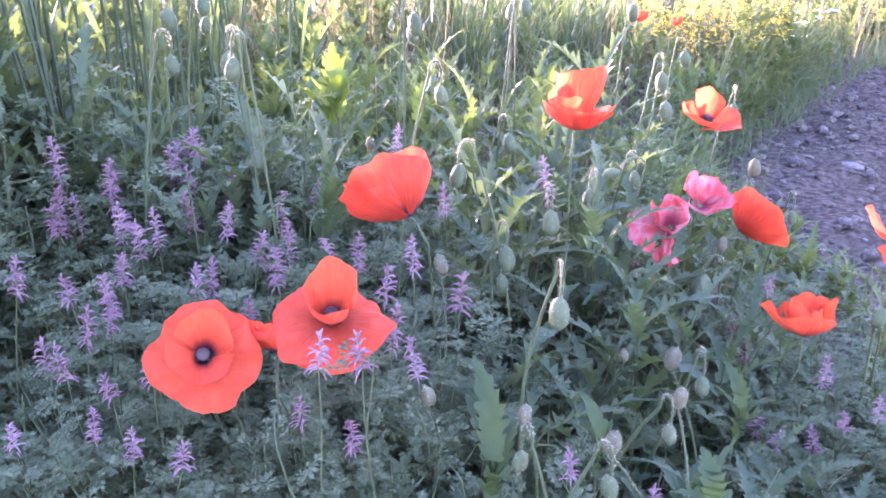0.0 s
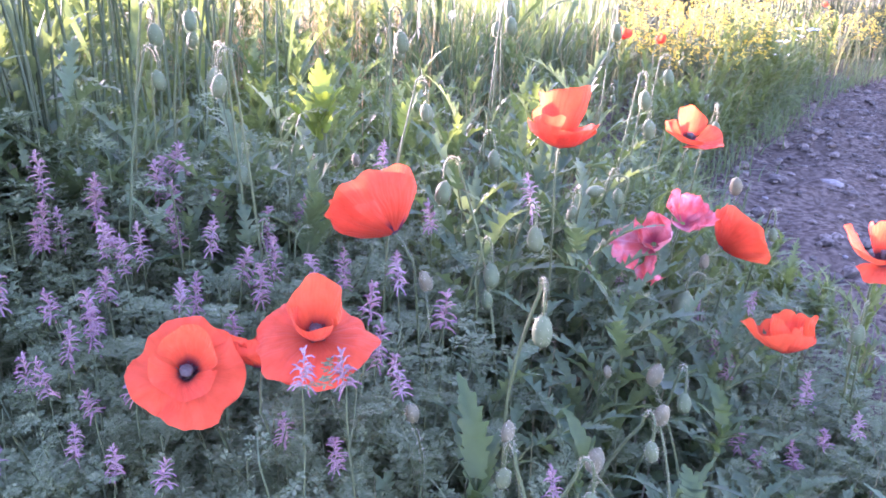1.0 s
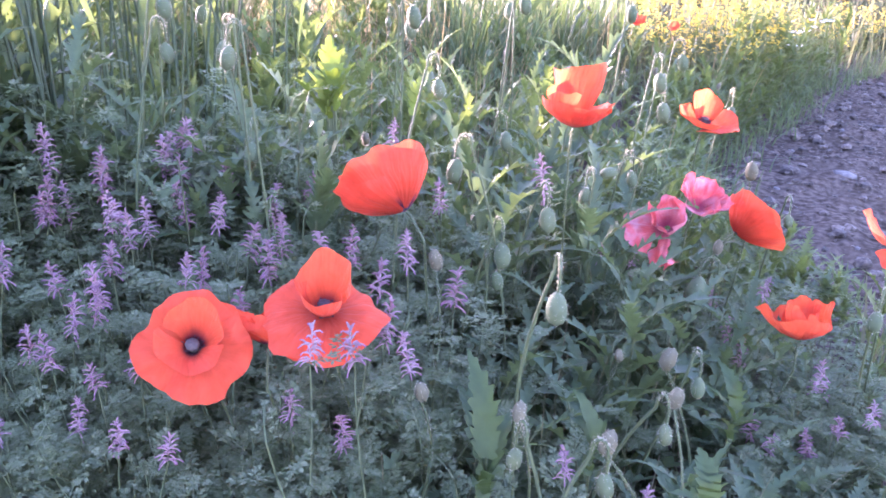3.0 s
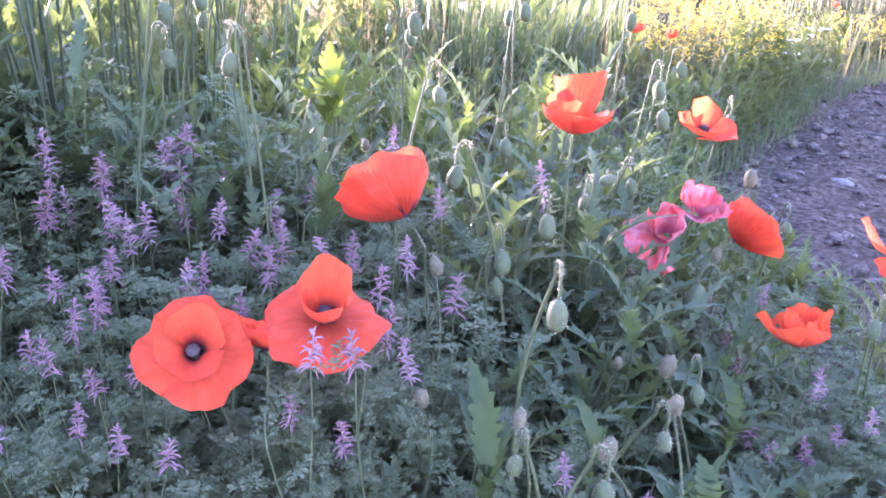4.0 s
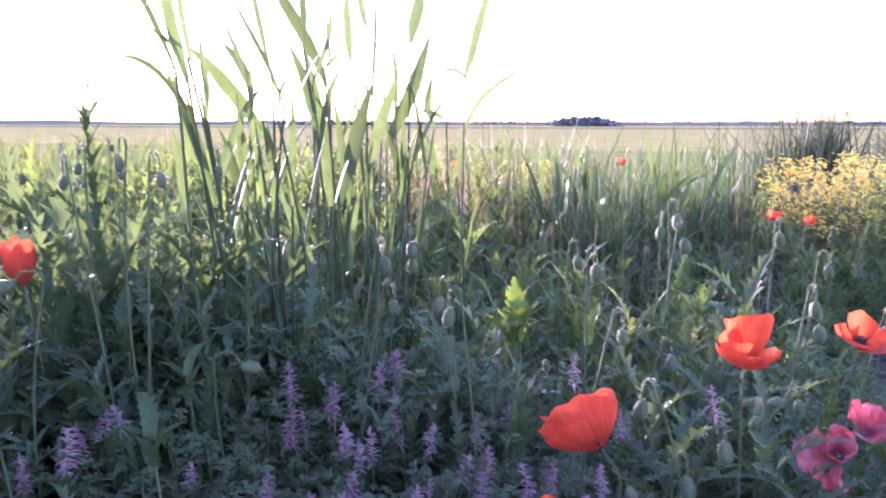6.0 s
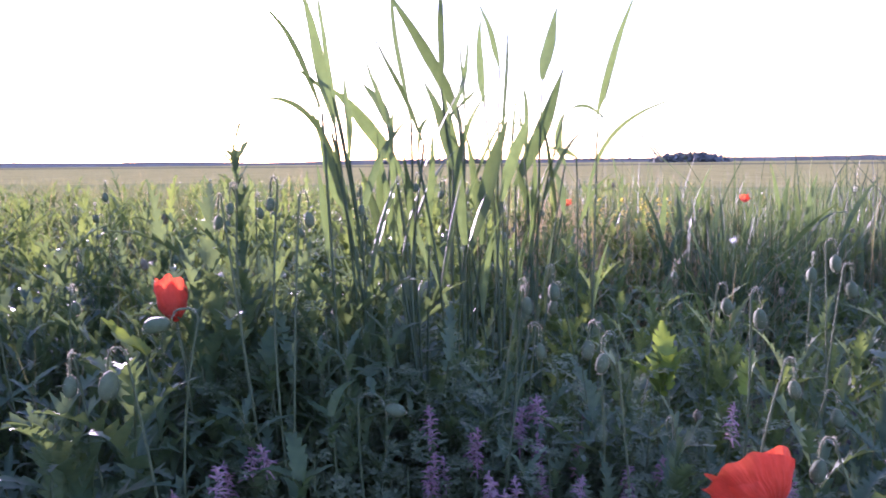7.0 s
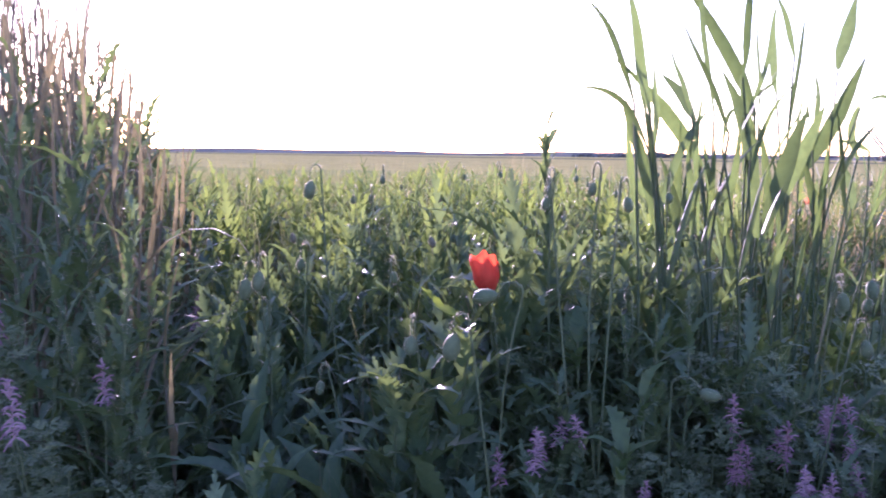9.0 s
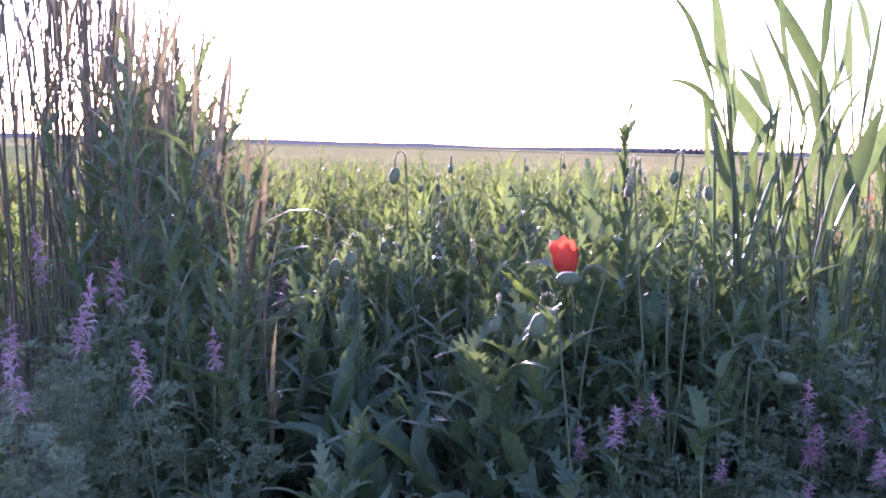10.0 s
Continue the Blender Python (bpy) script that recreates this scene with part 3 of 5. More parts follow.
def wheat(base, top, leaves, seed, label="tall green wheat stalk with long arching leaves", width=0.011, flag=0.2, bow=0.03, material=None):
    """A stalk whose uppermost leaf ends at top."""
    rng = np.random.default_rng(seed)
    material = material or WHEAT_LEAF
    t = thing("wheat_stalk", (base[0], base[1], 0), label, "wheat", "wheat stalks")
    local = np.array([top[0] - base[0], top[1] - base[1], top[2]])
    h = top[2]
    sway = np.array([*rng.uniform(-bow, bow, 2), 0.0])
    p = bend((0, 0, 0), local * [0.3, 0.3, 0.55] + sway, local, 24)
    cutoff = max(8, int(24 * (1 - flag / h)))
    s = Shape()
    s.tube(p[:cutoff + 1], np.linspace(0.0026, 0.0016, cutoff + 1), 6)
    part("stem", s, material, t)
    f = Shape()
    q = p[cutoff - 1:]
    k = np.linspace(0, 1, len(q))
    q = q + np.array([*rng.normal(size=2) * 0.03, -0.008])[None] * (k ** 2)[:, None]
    w = width * 0.5 * np.minimum(1, 0.25 + 2.2 * k) * np.clip((1 - k) * 2.0, 0.02, 1) ** 0.8
    a = rng.uniform(-1.0, 1.0)
    f.strip(q, w, (math.cos(a), math.sin(a), 0.1), 0.2)
    part("leaf", f, material, t)
    for i in range(leaves):
        lf = Shape()
        o = p[int(cutoff * rng.uniform(0.48, 0.92))]
        blade_leaf(lf, o, rng.uniform(0, 6.28), rng.uniform(1.05, 1.42), rng.uniform(0.14, 0.28), width * rng.uniform(0.45, 0.95), rng.uniform(0.2, 1.6) if rng.random() < 0.8 else 2.6, rng)
        part("leaf", lf, material, t)
    return t


# ---- where things grow ----
def soil_edge(y):
    return np.interp(y, [1.1, 1.25, 1.5, 1.76, 2.4, 2.9, 3.5, 4.2, 5.3, 6.8, 8.0], [0.95, 0.74, 0.74, 0.62, 0.66, 0.88, 1.16, 1.42, 2.1, 3.1, 9.0])


def bare(x, y, gap=0.0):
    """Whether the place lies on the bare earth of the track."""
    return (y > 1.1 - 0.4 * np.clip(x - 0.95, 0, 9)) & (x > soil_edge(y) - gap)


def canopy(x, y):
    """How high the plants stand."""
    near = np.interp(y, [0.2, 0.45, 0.65, 0.85, 1.05, 1.4, 3.0, 5.0], [0.12, 0.17, 0.22, 0.27, 0.33, 0.38, 0.42, 0.46])
    right = np.clip((x - 0.28) / 0.2, 0, 1) * np.interp(y, [0.6, 1.0, 1.8, 2.5], [0.4, 0.4, 0.45, 0.1])
    left = np.clip((-0.3 - x) / 0.25, 0, 1)
    patches = 1 + np.clip(y - 1.0, 0, 1) * 0.28 * np.sin(x * 2.3 + 1.7 * np.sin(y * 1.1)) * np.sin(y * 1.9 + x * 0.7)
    near = near * patches * np.where(y > 1.2, np.clip(0.5 + (soil_edge(y) - x) / 0.35, 0.5, 1), 1)
    tall = np.interp(y, [0.3, 0.5, 0.8, 1.2, 2.5], [0.31, 0.36, 0.49, 0.55, 0.54])
    return near * (1 - right) * (1 - left) + np.maximum(near, tall) * left


def lens_way(x, y, gap):
    """Whether the place is close to the line along which the camera is carried."""
    return np.hypot(x - np.clip(x, -0.25, 0.24), y - np.clip(y, -0.24, 0.2)) < gap


def stuff_scatter(name, patterns, count, x0, x1, y0, y1, low, high, seed, base_height, label, material, keep=None):
    """Many plants joined into one mesh, from the foliage of the patterns."""
    r = np.random.default_rng(seed)
    source = []
    for ob in patterns:
        m = [o.data for o in ob.children if o.name.startswith("foliage")][0]
        v = np.zeros(len(m.vertices) * 3)
        m.vertices.foreach_get("co", v)
        f = np.zeros(len(m.loops), dtype=int)
        m.loops.foreach_get("vertex_index", f)
        source.append((v.reshape(-1, 3), f.reshape(-1, 4)))
    vs, fs, total, made = [], [], 0, 0
    while made < count:
        x, y = r.uniform(x0, x1), r.uniform(y0, y1)
        if bare(x, y, 0.04) or lens_way(x, y, 0.2) or (keep and not keep(x, y)):
            continue
        h = float(canopy(x, y)) * r.uniform(low, high) / base_height
        w = h ** 0.6 * r.uniform(0.85, 1.15)
        v, f = source[made % len(source)]
        vs.append(turn_z(v * [w, w, h], r.uniform(0, 6.28)) + [x, y, -0.004])
        fs.append(f + total)
        total += len(v)
        made += 1
    m = bpy.data.meshes.new(name)
    m.from_pydata(np.concatenate(vs).tolist(), [], np.concatenate(fs).tolist())
    m.materials.append(material)
    m.polygons.foreach_set("use_smooth", [True] * len(m.polygons))
    tagged(new(name, m), label, "wild plants", "", "stuff")


# ---- ground, far country ----
def build_ground():
    near = np.arange(-1.4, 2.6, 0.035)
    xs = np.concatenate([-np.geomspace(4000, 1.6, 26), near, np.geomspace(2.8, 4000, 26)])
    ys = np.concatenate([-np.geomspace(4000, 0.9, 20), np.arange(-0.7, 6.2, 0.04), np.geomspace(6.6, 4500, 34)])
    gx, gy = np.meshgrid(xs, ys)
    z = np.zeros_like(gx)
    for i in range(gx.shape[0]):
        for j in range(gx.shape[1]):
            a, b = gx[i, j], gy[i, j]
            if -1.4 < a < 2.6 and -0.7 < b < 6.2:
                fade = min(1.0, (a + 1.4) / 0.4, (2.6 - a) / 0.4, (b + 0.7) / 0.3, (6.2 - b) / 0.5)
                z[i, j] = fade * (0.03 * noise.noise((a * 2.2, b * 2.2, 0)) + 0.024 * noise.noise((a * 9, b * 9, 3)) + 0.011 * noise.noise((a * 22, b * 22, 5)) - 0.012)
    s = Shape()
    s.grid(np.stack([gx, gy, z], 2))
    ob = new("ground", s.mesh("ground", EARTH))
    tagged(ob, "bare brown earth running into ripening fields", "ground", "", "structure")


build_ground()


def far_country():
    rng = np.random.default_rng(5)
    s = Shape()
    for dist, low, high, seed in ((420, 0.6, 2.4, 1), (900, 2.6, 4.8, 7)):
        a = np.radians(np.linspace(-88, 60, 240))
        top = np.array([low + (high - low) * max(0.0, 0.5 + 0.9 * noise.noise((v * 7, seed, 0)) + 0.25 * noise.noise((v * 60, seed, 2))) for v in a])
        p0 = np.stack([np.sin(a) * dist, np.cos(a) * dist, np.full_like(a, -1.0)], 1)
        p1 = p0.copy()
        p1[:, 2] = top
        p2 = p1 * [1.25, 1.25, 1]
        s.grid(np.stack([p0, p1, p2], 1))
    tagged(new("far_rise", s.mesh("far_rise", RISE)), "low dark rise along the horizon", "backdrop", "", "structure")

    def wood(cx, cy, length, high, n, seed):
        r = np.random.default_rng(seed)
        w = Shape()
        for _ in range(n):
            f = r.uniform(-1, 1)
            o = np.array([cx + f * length, cy + r.uniform(-3, 3), 0])
            top = high * (0.5 + 0.5 * (1 - f * f)) * r.uniform(0.45, 1.05)
            for _ in range(5):
                q = o + [r.normal() * 1.4, r.normal() * 1.0, top * r.uniform(0.15, 1.0)]
                k = r.normal(size=(5, 3)) * [0.6, 0.5, 0.45]
                w.add(q + k, [(0, 1, 2), (1, 2, 3), (2, 3, 4), (0, 3, 4), (0, 1, 4)])
        tagged(new("far_wood", w.mesh("far_wood", WOOD_FAR, False)), "clump of dark trees beyond the fields", "trees", "", "stuff")

    wood(-31, 260, 9, 2.7, 420, 3)
    wood(-150, 330, 30, 2.4, 200, 4)
    wood(90, 420, 50, 2.2, 220, 8)
    wood(-95, 420, 30, 2.2, 160, 9)

    t = thing("conveyor", (-38.0, 255.0, 0), "slanting steel conveyor beside far trees", "conveyor")
    for dx in (-0.5, 0.5):
        q = Shape()
        q.tube([(0 + dx, 0, 0), (-4 + dx, 0, 5.2), (-7 + dx, 0, 9.2)], 0.25, 4)
        part("boom", q, STEEL, t)
    q = Shape()
    q.tube([(-3, 0, 0), (-3.2, 0, 4.2)], 0.2, 4)
    part("post", q, STEEL, t)


far_country()


# ---- tables of places ----
BUDS_A = [
    (0.235, 0.645, 0.342, 0.0225, 0, 105),
    (0.138, 0.872, 0.364, 0.0242, 0, 0),
    (-0.062, 0.850, 0.453, 0.0224, 0, 0),
    (0.225, 0.913, 0.312, 0.0268, 0, 123),
    (0.187, 0.866, 0.289, 0.0257, 0, 130),
    (0.262, 1.006, 0.313, 0.0194, 0, -49),
    (0.285, 1.018, 0.337, 0.0205, 2, 20),
    (0.311, 1.030, 0.329, 0.0196, 0, 198),
    (0.395, 1.019, 0.212, 0.0354, 0, 13),
    (0.337, 0.803, 0.235, 0.0227, 1, 5),
    (0.456, 1.126, 0.326, 0.0250, 1, 249),
    (0.428, 1.099, 0.238, 0.0190, 1, 80),
    (0.135, 0.800, 0.305, 0.0199, 1, 198),
    (-0.080, 0.936, 0.347, 0.0242, 0, 82),
    (-0.182, 0.970, 0.474, 0.0187, 0, 135),
]
BUDS_B = [
    (-0.162, 1.016, 0.474, 0.0196, 0, -22),
    (-0.003, 0.944, 0.339, 0.0220, 0, 133),
    (0.360, 1.226, 0.369, 0.0288, 0, 208),
    (0.457, 1.292, 0.363, 0.0216, 0, 97),
    (0.426, 1.571, 0.397, 0.0304, 0, 167),
    (0.322, 0.691, 0.232, 0.0169, 0, 145),
    (0.218, 0.617, 0.248, 0.0172, 0, -50),
    (0.272, 0.586, 0.259, 0.0177, 0, 173),
    (0.359, 0.780, 0.224, 0.0193, 0, 119),
    (0.278, 0.648, 0.248, 0.0200, 1, 26),
    (0.331, 0.720, 0.246, 0.0199, 1, -60),
    (0.029, 1.210, 0.454, 0.0247, 0, 207),
    (0.138, 1.449, 0.471, 0.0264, 0, 81),
    (0.302, 0.852, 0.208, 0.0129, 1, 160),
    (0.183, 0.876, 0.260, 0.0203, 0, 211),
]
BUDS_C = [
    (0.167, 1.131, 0.337, 0.0261, 0, 159),
    (0.010, 1.056, 0.344, 0.0161, 1, 225),
    (0.542, 0.921, 0.238, 0.0224, 0, 56),
    (-0.348, 0.945, 0.332, 0.0198, 1, 186),
    (0.218, 0.645, 0.265, 0.0157, 1, 72),
    (0.149, 0.665, 0.259, 0.0166, 1, 229),
    (-0.496, 0.694, 0.488, 0.0299, 2, 29),
    (-0.484, 0.617, 0.445, 0.0311, 0, 29),
    (-0.446, 0.738, 0.594, 0.0165, 0, -26),
    (-0.410, 0.780, 0.611, 0.0167, 0, -1),
    (-0.377, 0.804, 0.594, 0.0191, 0, 239),
    (-0.475, 0.792, 0.605, 0.0152, 0, 70),
    (-0.372, 0.910, 0.598, 0.0144, 0, 131),
    (-0.270, 0.797, 0.394, 0.0236, 2, 200),
    (-0.754, 0.576, 0.491, 0.0255, 0, 92),
]
BUDS_D = [
    (-0.808, 0.709, 0.597, 0.0266, 0, 53),
    (-0.804, 0.593, 0.472, 0.0301, 0, 42),
    (-1.040, 0.605, 0.457, 0.0222, 0, 117),
    (-0.552, 0.630, 0.433, 0.0243, 0, 117),
    (0.176, 1.147, 0.496, 0.0233, 0, 219),
    (0.165, 1.304, 0.508, 0.0268, 0, 148),
    (0.080, 0.960, 0.488, 0.0233, 0, 227),
    (0.115, 0.908, 0.430, 0.0198, 0, 204),
    (-0.180, 0.969, 0.482, 0.0255, 0, 247),
    (-0.156, 1.000, 0.496, 0.0235, 0, 145),
    (-0.090, 0.905, 0.451, 0.0233, 0, -18),
    (-0.139, 0.891, 0.448, 0.0210, 0, 205),
    (0.314, 1.342, 0.482, 0.0268, 0, 239),
    (0.345, 1.181, 0.413, 0.0261, 0, 220),
    (-0.667, 1.015, 0.562, 0.0189, 0, 112),
]
BUDS_E = [
    (-0.647, 1.069, 0.579, 0.0196, 0, 158),
]
SPIKES_A = [
    (-0.168, 0.973, 0.365),
    (-0.182, 0.947, 0.351),
    (-0.153, 0.925, 0.337),
    (-0.141, 0.891, 0.321),
    (-0.156, 0.823, 0.310),
    (-0.255, 0.843, 0.313),
    (-0.247, 0.868, 0.317),
    (-0.179, 0.843, 0.312),
    (-0.105, 0.929, 0.337),
    (-0.087, 0.875, 0.318),
    (-0.033, 0.825, 0.310),
    (-0.016, 0.845, 0.313),
    (-0.012, 0.928, 0.331),
    (-0.045, 0.911, 0.324),
    (0.053, 1.009, 0.374),
    (0.114, 0.944, 0.332),
    (0.212, 0.994, 0.353),
    (0.104, 0.640, 0.314),
    (0.026, 0.823, 0.311),
    (0.055, 0.833, 0.312),
    (0.094, 0.776, 0.308),
    (0.111, 0.737, 0.291),
    (0.081, 0.633, 0.316),
    (0.125, 0.714, 0.277),
    (0.103, 0.835, 0.313),
    (0.158, 0.771, 0.308),
    (-0.057, 0.769, 0.305),
    (-0.163, 0.718, 0.299),
    (-0.132, 0.725, 0.301),
    (-0.222, 0.743, 0.301),
]
SPIKES_B = [
    (-0.136, 0.762, 0.304),
    (-0.122, 0.715, 0.294),
    (-0.094, 0.654, 0.252),
    (-0.094, 0.636, 0.236),
    (-0.139, 0.666, 0.267),
    (-0.152, 0.668, 0.269),
    (0.053, 0.666, 0.245),
    (-0.007, 0.602, 0.240),
    (0.093, 0.659, 0.235),
    (-0.055, 0.619, 0.233),
    (0.249, 0.632, 0.249),
    (0.320, 1.025, 0.255),
    (0.351, 1.030, 0.255),
    (0.416, 1.039, 0.213),
    (0.478, 1.049, 0.222),
    (0.289, 1.021, 0.257),
    (0.522, 0.965, 0.167),
    (0.438, 0.884, 0.143),
    (0.456, 0.863, 0.137),
    (0.486, 0.874, 0.139),
    (0.522, 0.894, 0.144),
    (0.562, 0.921, 0.151),
    (0.324, 0.729, 0.154),
    (-0.011, 0.799, 0.308),
    (-0.007, 0.724, 0.291),
    (-0.147, 0.614, 0.229),
    (-0.131, 0.699, 0.285),
    (-0.066, 0.668, 0.261),
    (0.444, 0.980, 0.175),
    (0.433, 1.010, 0.186),
]
SPIKES_C = [
    (-0.066, 0.756, 0.304),
    (-0.155, 0.853, 0.314),
    (-0.397, 0.733, 0.356),
    (-0.419, 0.690, 0.347),
    (-0.449, 0.657, 0.325),
    (-0.828, 0.301, 0.505),
    (-0.799, 0.260, 0.495),
    (-0.759, 0.233, 0.467),
    (-0.715, 0.267, 0.443),
    (-0.936, 0.259, 0.530),
    (-0.748, 0.372, 0.430),
    (-0.991, 0.648, 0.428),
    (-0.799, 0.181, 0.462),
    (-0.738, 0.158, 0.447),
    (-0.442, 0.725, 0.331),
    (-0.423, 0.751, 0.343),
    (-0.269, 0.878, 0.370),
    (-0.175, 0.990, 0.362),
    (-0.191, 0.980, 0.351),
    (-0.124, 1.041, 0.333),
    (-0.225, 0.900, 0.336),
    (-0.207, 0.875, 0.353),
    (-0.315, 0.746, 0.298),
    (-0.248, 0.848, 0.332),
    (-0.177, 0.830, 0.323),
]
BLADES_A = [
    (-0.387, 0.877, 0.655, -0.470, 0.840, 0.729, 0.006, 0.028, 0.0094),
    (-0.398, 0.939, 0.550, -0.440, 0.908, 0.719, -0.002, 0.025, 0.0150),
    (-0.421, 0.903, 0.717, -0.466, 0.844, 0.844, 0.006, 0.012, 0.0093),
    (-0.389, 0.880, 0.701, -0.414, 0.853, 0.862, -0.001, 0.002, 0.0122),
    (-0.408, 0.908, 0.734, -0.435, 0.855, 0.767, 0.000, 0.006, 0.0064),
    (-0.432, 0.963, 0.706, -0.453, 0.943, 0.898, -0.005, 0.005, 0.0062),
    (-0.410, 0.946, 0.660, -0.414, 0.944, 0.771, 0.001, 0.004, 0.0081),
    (-0.382, 1.040, 0.636, -0.462, 0.981, 0.757, 0.001, 0.012, 0.0195),
    (-0.385, 1.020, 0.697, -0.451, 1.052, 0.767, 0.004, 0.002, 0.0128),
]
BLADES_B = [
    (-0.384, 1.001, 0.706, -0.425, 1.014, 0.802, 0.001, -0.002, 0.0068),
    (-0.338, 1.016, 0.678, -0.399, 0.978, 0.833, 0.003, 0.003, 0.0073),
    (-0.362, 1.199, 0.712, -0.473, 1.153, 0.923, 0.012, -0.000, 0.0197),
    (-0.337, 1.109, 0.646, -0.389, 1.121, 0.775, 0.005, 0.003, 0.0153),
    (-0.331, 1.138, 0.534, -0.366, 1.134, 0.766, 0.001, 0.005, 0.0220),
    (-0.353, 1.104, 0.760, -0.342, 1.074, 0.914, 0.004, 0.004, 0.0108),
    (-0.354, 1.193, 0.714, -0.377, 1.230, 0.876, -0.000, 0.001, 0.0049),
    (-0.357, 1.283, 0.750, -0.373, 1.314, 0.899, -0.007, -0.005, 0.0131),
    (-0.339, 1.305, 0.807, -0.381, 1.309, 0.923, 0.005, -0.003, 0.0106),
]
BLADES_C = [
    (-0.360, 1.180, 0.736, -0.324, 1.168, 0.764, 0.002, 0.001, 0.0054),
    (-0.337, 1.175, 0.524, -0.291, 1.212, 0.719, 0.003, 0.016, 0.0240),
    (-0.336, 1.305, 0.590, -0.293, 1.320, 0.731, 0.001, 0.013, 0.0199),
    (-0.347, 1.409, 0.613, -0.250, 1.372, 0.809, 0.008, 0.006, 0.0236),
    (-0.295, 1.399, 0.795, -0.281, 1.439, 0.923, -0.002, -0.004, 0.0218),
    (-0.305, 1.391, 0.546, -0.287, 1.329, 0.674, -0.000, -0.002, 0.0105),
    (-0.360, 1.433, 0.729, -0.353, 1.417, 0.771, 0.015, -0.028, 0.0058),
    (-0.261, 1.425, 0.648, -0.264, 1.435, 0.743, -0.012, 0.006, 0.0135),
    (-0.259, 1.409, 0.733, -0.170, 1.426, 0.701, -0.006, 0.031, 0.0063),
]
BLADES_D = [
    (-0.206, 1.430, 0.738, -0.153, 1.490, 0.954, -0.010, -0.017, 0.0156),
    (-0.245, 1.513, 0.554, -0.063, 1.574, 0.773, -0.047, 0.041, 0.0098),
    (-0.253, 1.473, 0.663, -0.300, 1.437, 0.680, 0.002, 0.004, 0.0081),
    (-0.369, 1.009, 0.544, -0.355, 0.967, 0.741, -0.007, 0.012, 0.0074),
    (-0.358, 1.027, 0.543, -0.375, 1.027, 0.673, 0.002, 0.004, 0.0096),
    (-0.345, 1.043, 0.543, -0.316, 0.998, 0.702, -0.001, 0.001, 0.0097),
    (-0.327, 1.193, 0.529, -0.359, 1.205, 0.703, 0.006, -0.003, 0.0133),
    (-0.391, 0.986, 0.546, -0.417, 0.982, 0.649, 0.008, 0.000, 0.0135),
    (-0.367, 0.984, 0.547, -0.370, 0.956, 0.669, -0.000, 0.000, 0.0103),
]
BLADES_E = [
    (-0.342, 1.005, 0.660, -0.329, 1.028, 0.710, -0.003, 0.020, 0.0052),
    (-0.262, 1.415, 0.567, -0.293, 1.454, 0.642, 0.007, 0.002, 0.0141),
    (-0.316, 1.384, 0.560, -0.332, 1.369, 0.648, 0.004, 0.004, 0.0112),
    (-0.363, 1.382, 0.655, -0.329, 1.321, 0.871, 0.002, 0.048, 0.0063),
    (-0.410, 0.982, 0.587, -0.440, 0.921, 0.743, -0.014, -0.037, 0.0084),
    (-0.367, 1.038, 0.708, -0.391, 1.028, 0.920, -0.006, 0.012, 0.0075),
    (-0.322, 1.386, 0.662, -0.329, 1.378, 0.801, 0.008, 0.005, 0.0084),
    (-0.348, 1.119, 0.711, -0.340, 1.179, 0.851, 0.007, 0.002, 0.0069),
]

# ---- poppies ----
CUP = [(0, 62, 0.036, 35, 80, 0.05, 0), (180, 62, 0.036, 35, 80, 0.05, 0), (90, 60, 0.034, 40, 92, 0.06, 0), (270, 60, 0.034, 30, 75, 0.06, 0)]
poppy((-0.006, 0.642, 0.285), (0.25, -0.68, 0.68), 0,
      [(166, 112, 0.0375, 26, -12, 0.04, 0.06), (2, 110, 0.038, 20, -18, 0.04, 0.06), (80, 84, 0.043, 52, 80, 0.04, 0), (264, 100, 0.032, 64, 32, 0.03, 0)],
      11, "open red poppy with a dark centre and four crinkled petals", base=(0.02, 0.74, 0), unmarked=(0, 1))
poppy((0.074, 0.684, 0.301), (0.06, -0.40, 0.90), 0,
      [(202, 108, 0.043, 12, -22, 0.055, 0.05), (-26, 108, 0.042, 12, -26, 0.055, 0.05), (88, 98, 0.044, 50, 84, 0.03, 0), (266, 112, 0.033, 48, 88, 0.035, 0)],
      12, "wide open red poppy with one petal standing up behind", base=(0.10, 0.78, 0), unmarked=(0, 1))
poppy((0.030, 0.684, 0.272), (-0.1, 0.35, 0.9), 20,
      [(0, 80, 0.029, 20, 75, 0.06, 0.2), (180, 80, 0.030, 20, 75, 0.06, 0.2), (90, 70, 0.028, 25, 85, 0.06, 0.2), (270, 80, 0.028, 20, 70, 0.06, 0.2)],
      13, "fading small red poppy, half hidden behind larger ones", centre=False)
poppy((0.104, 0.820, 0.340), (-0.60, 0.50, 0.62), 0,
      [(240, 100, 0.065, 30, 74, 0.025, 0), (320, 96, 0.058, 26, 66, 0.02, 0), (180, 100, 0.063, 36, 86, 0.03, 0), (60, 98, 0.054, 30, 66, 0.03, 0)],
      14, "orange-red poppy cup seen from its side", base=(0.13, 0.88, 0), unmarked=(0, 1, 2))
poppy((0.240, 0.930, 0.401), (0.03, -0.06, 1.0), 0,
      [(92, 92, 0.060, 52, 92, 0.022, 0), (186, 84, 0.044, 36, 84, 0.03, 0), (-20, 78, 0.040, 20, 62, 0.03, 0), (266, 104, 0.040, 16, 70, 0.025, 0)],
      15, "open red poppy with one petal standing upright", base=(0.25, 0.97, 0), unmarked=(0, 1, 2, 3))
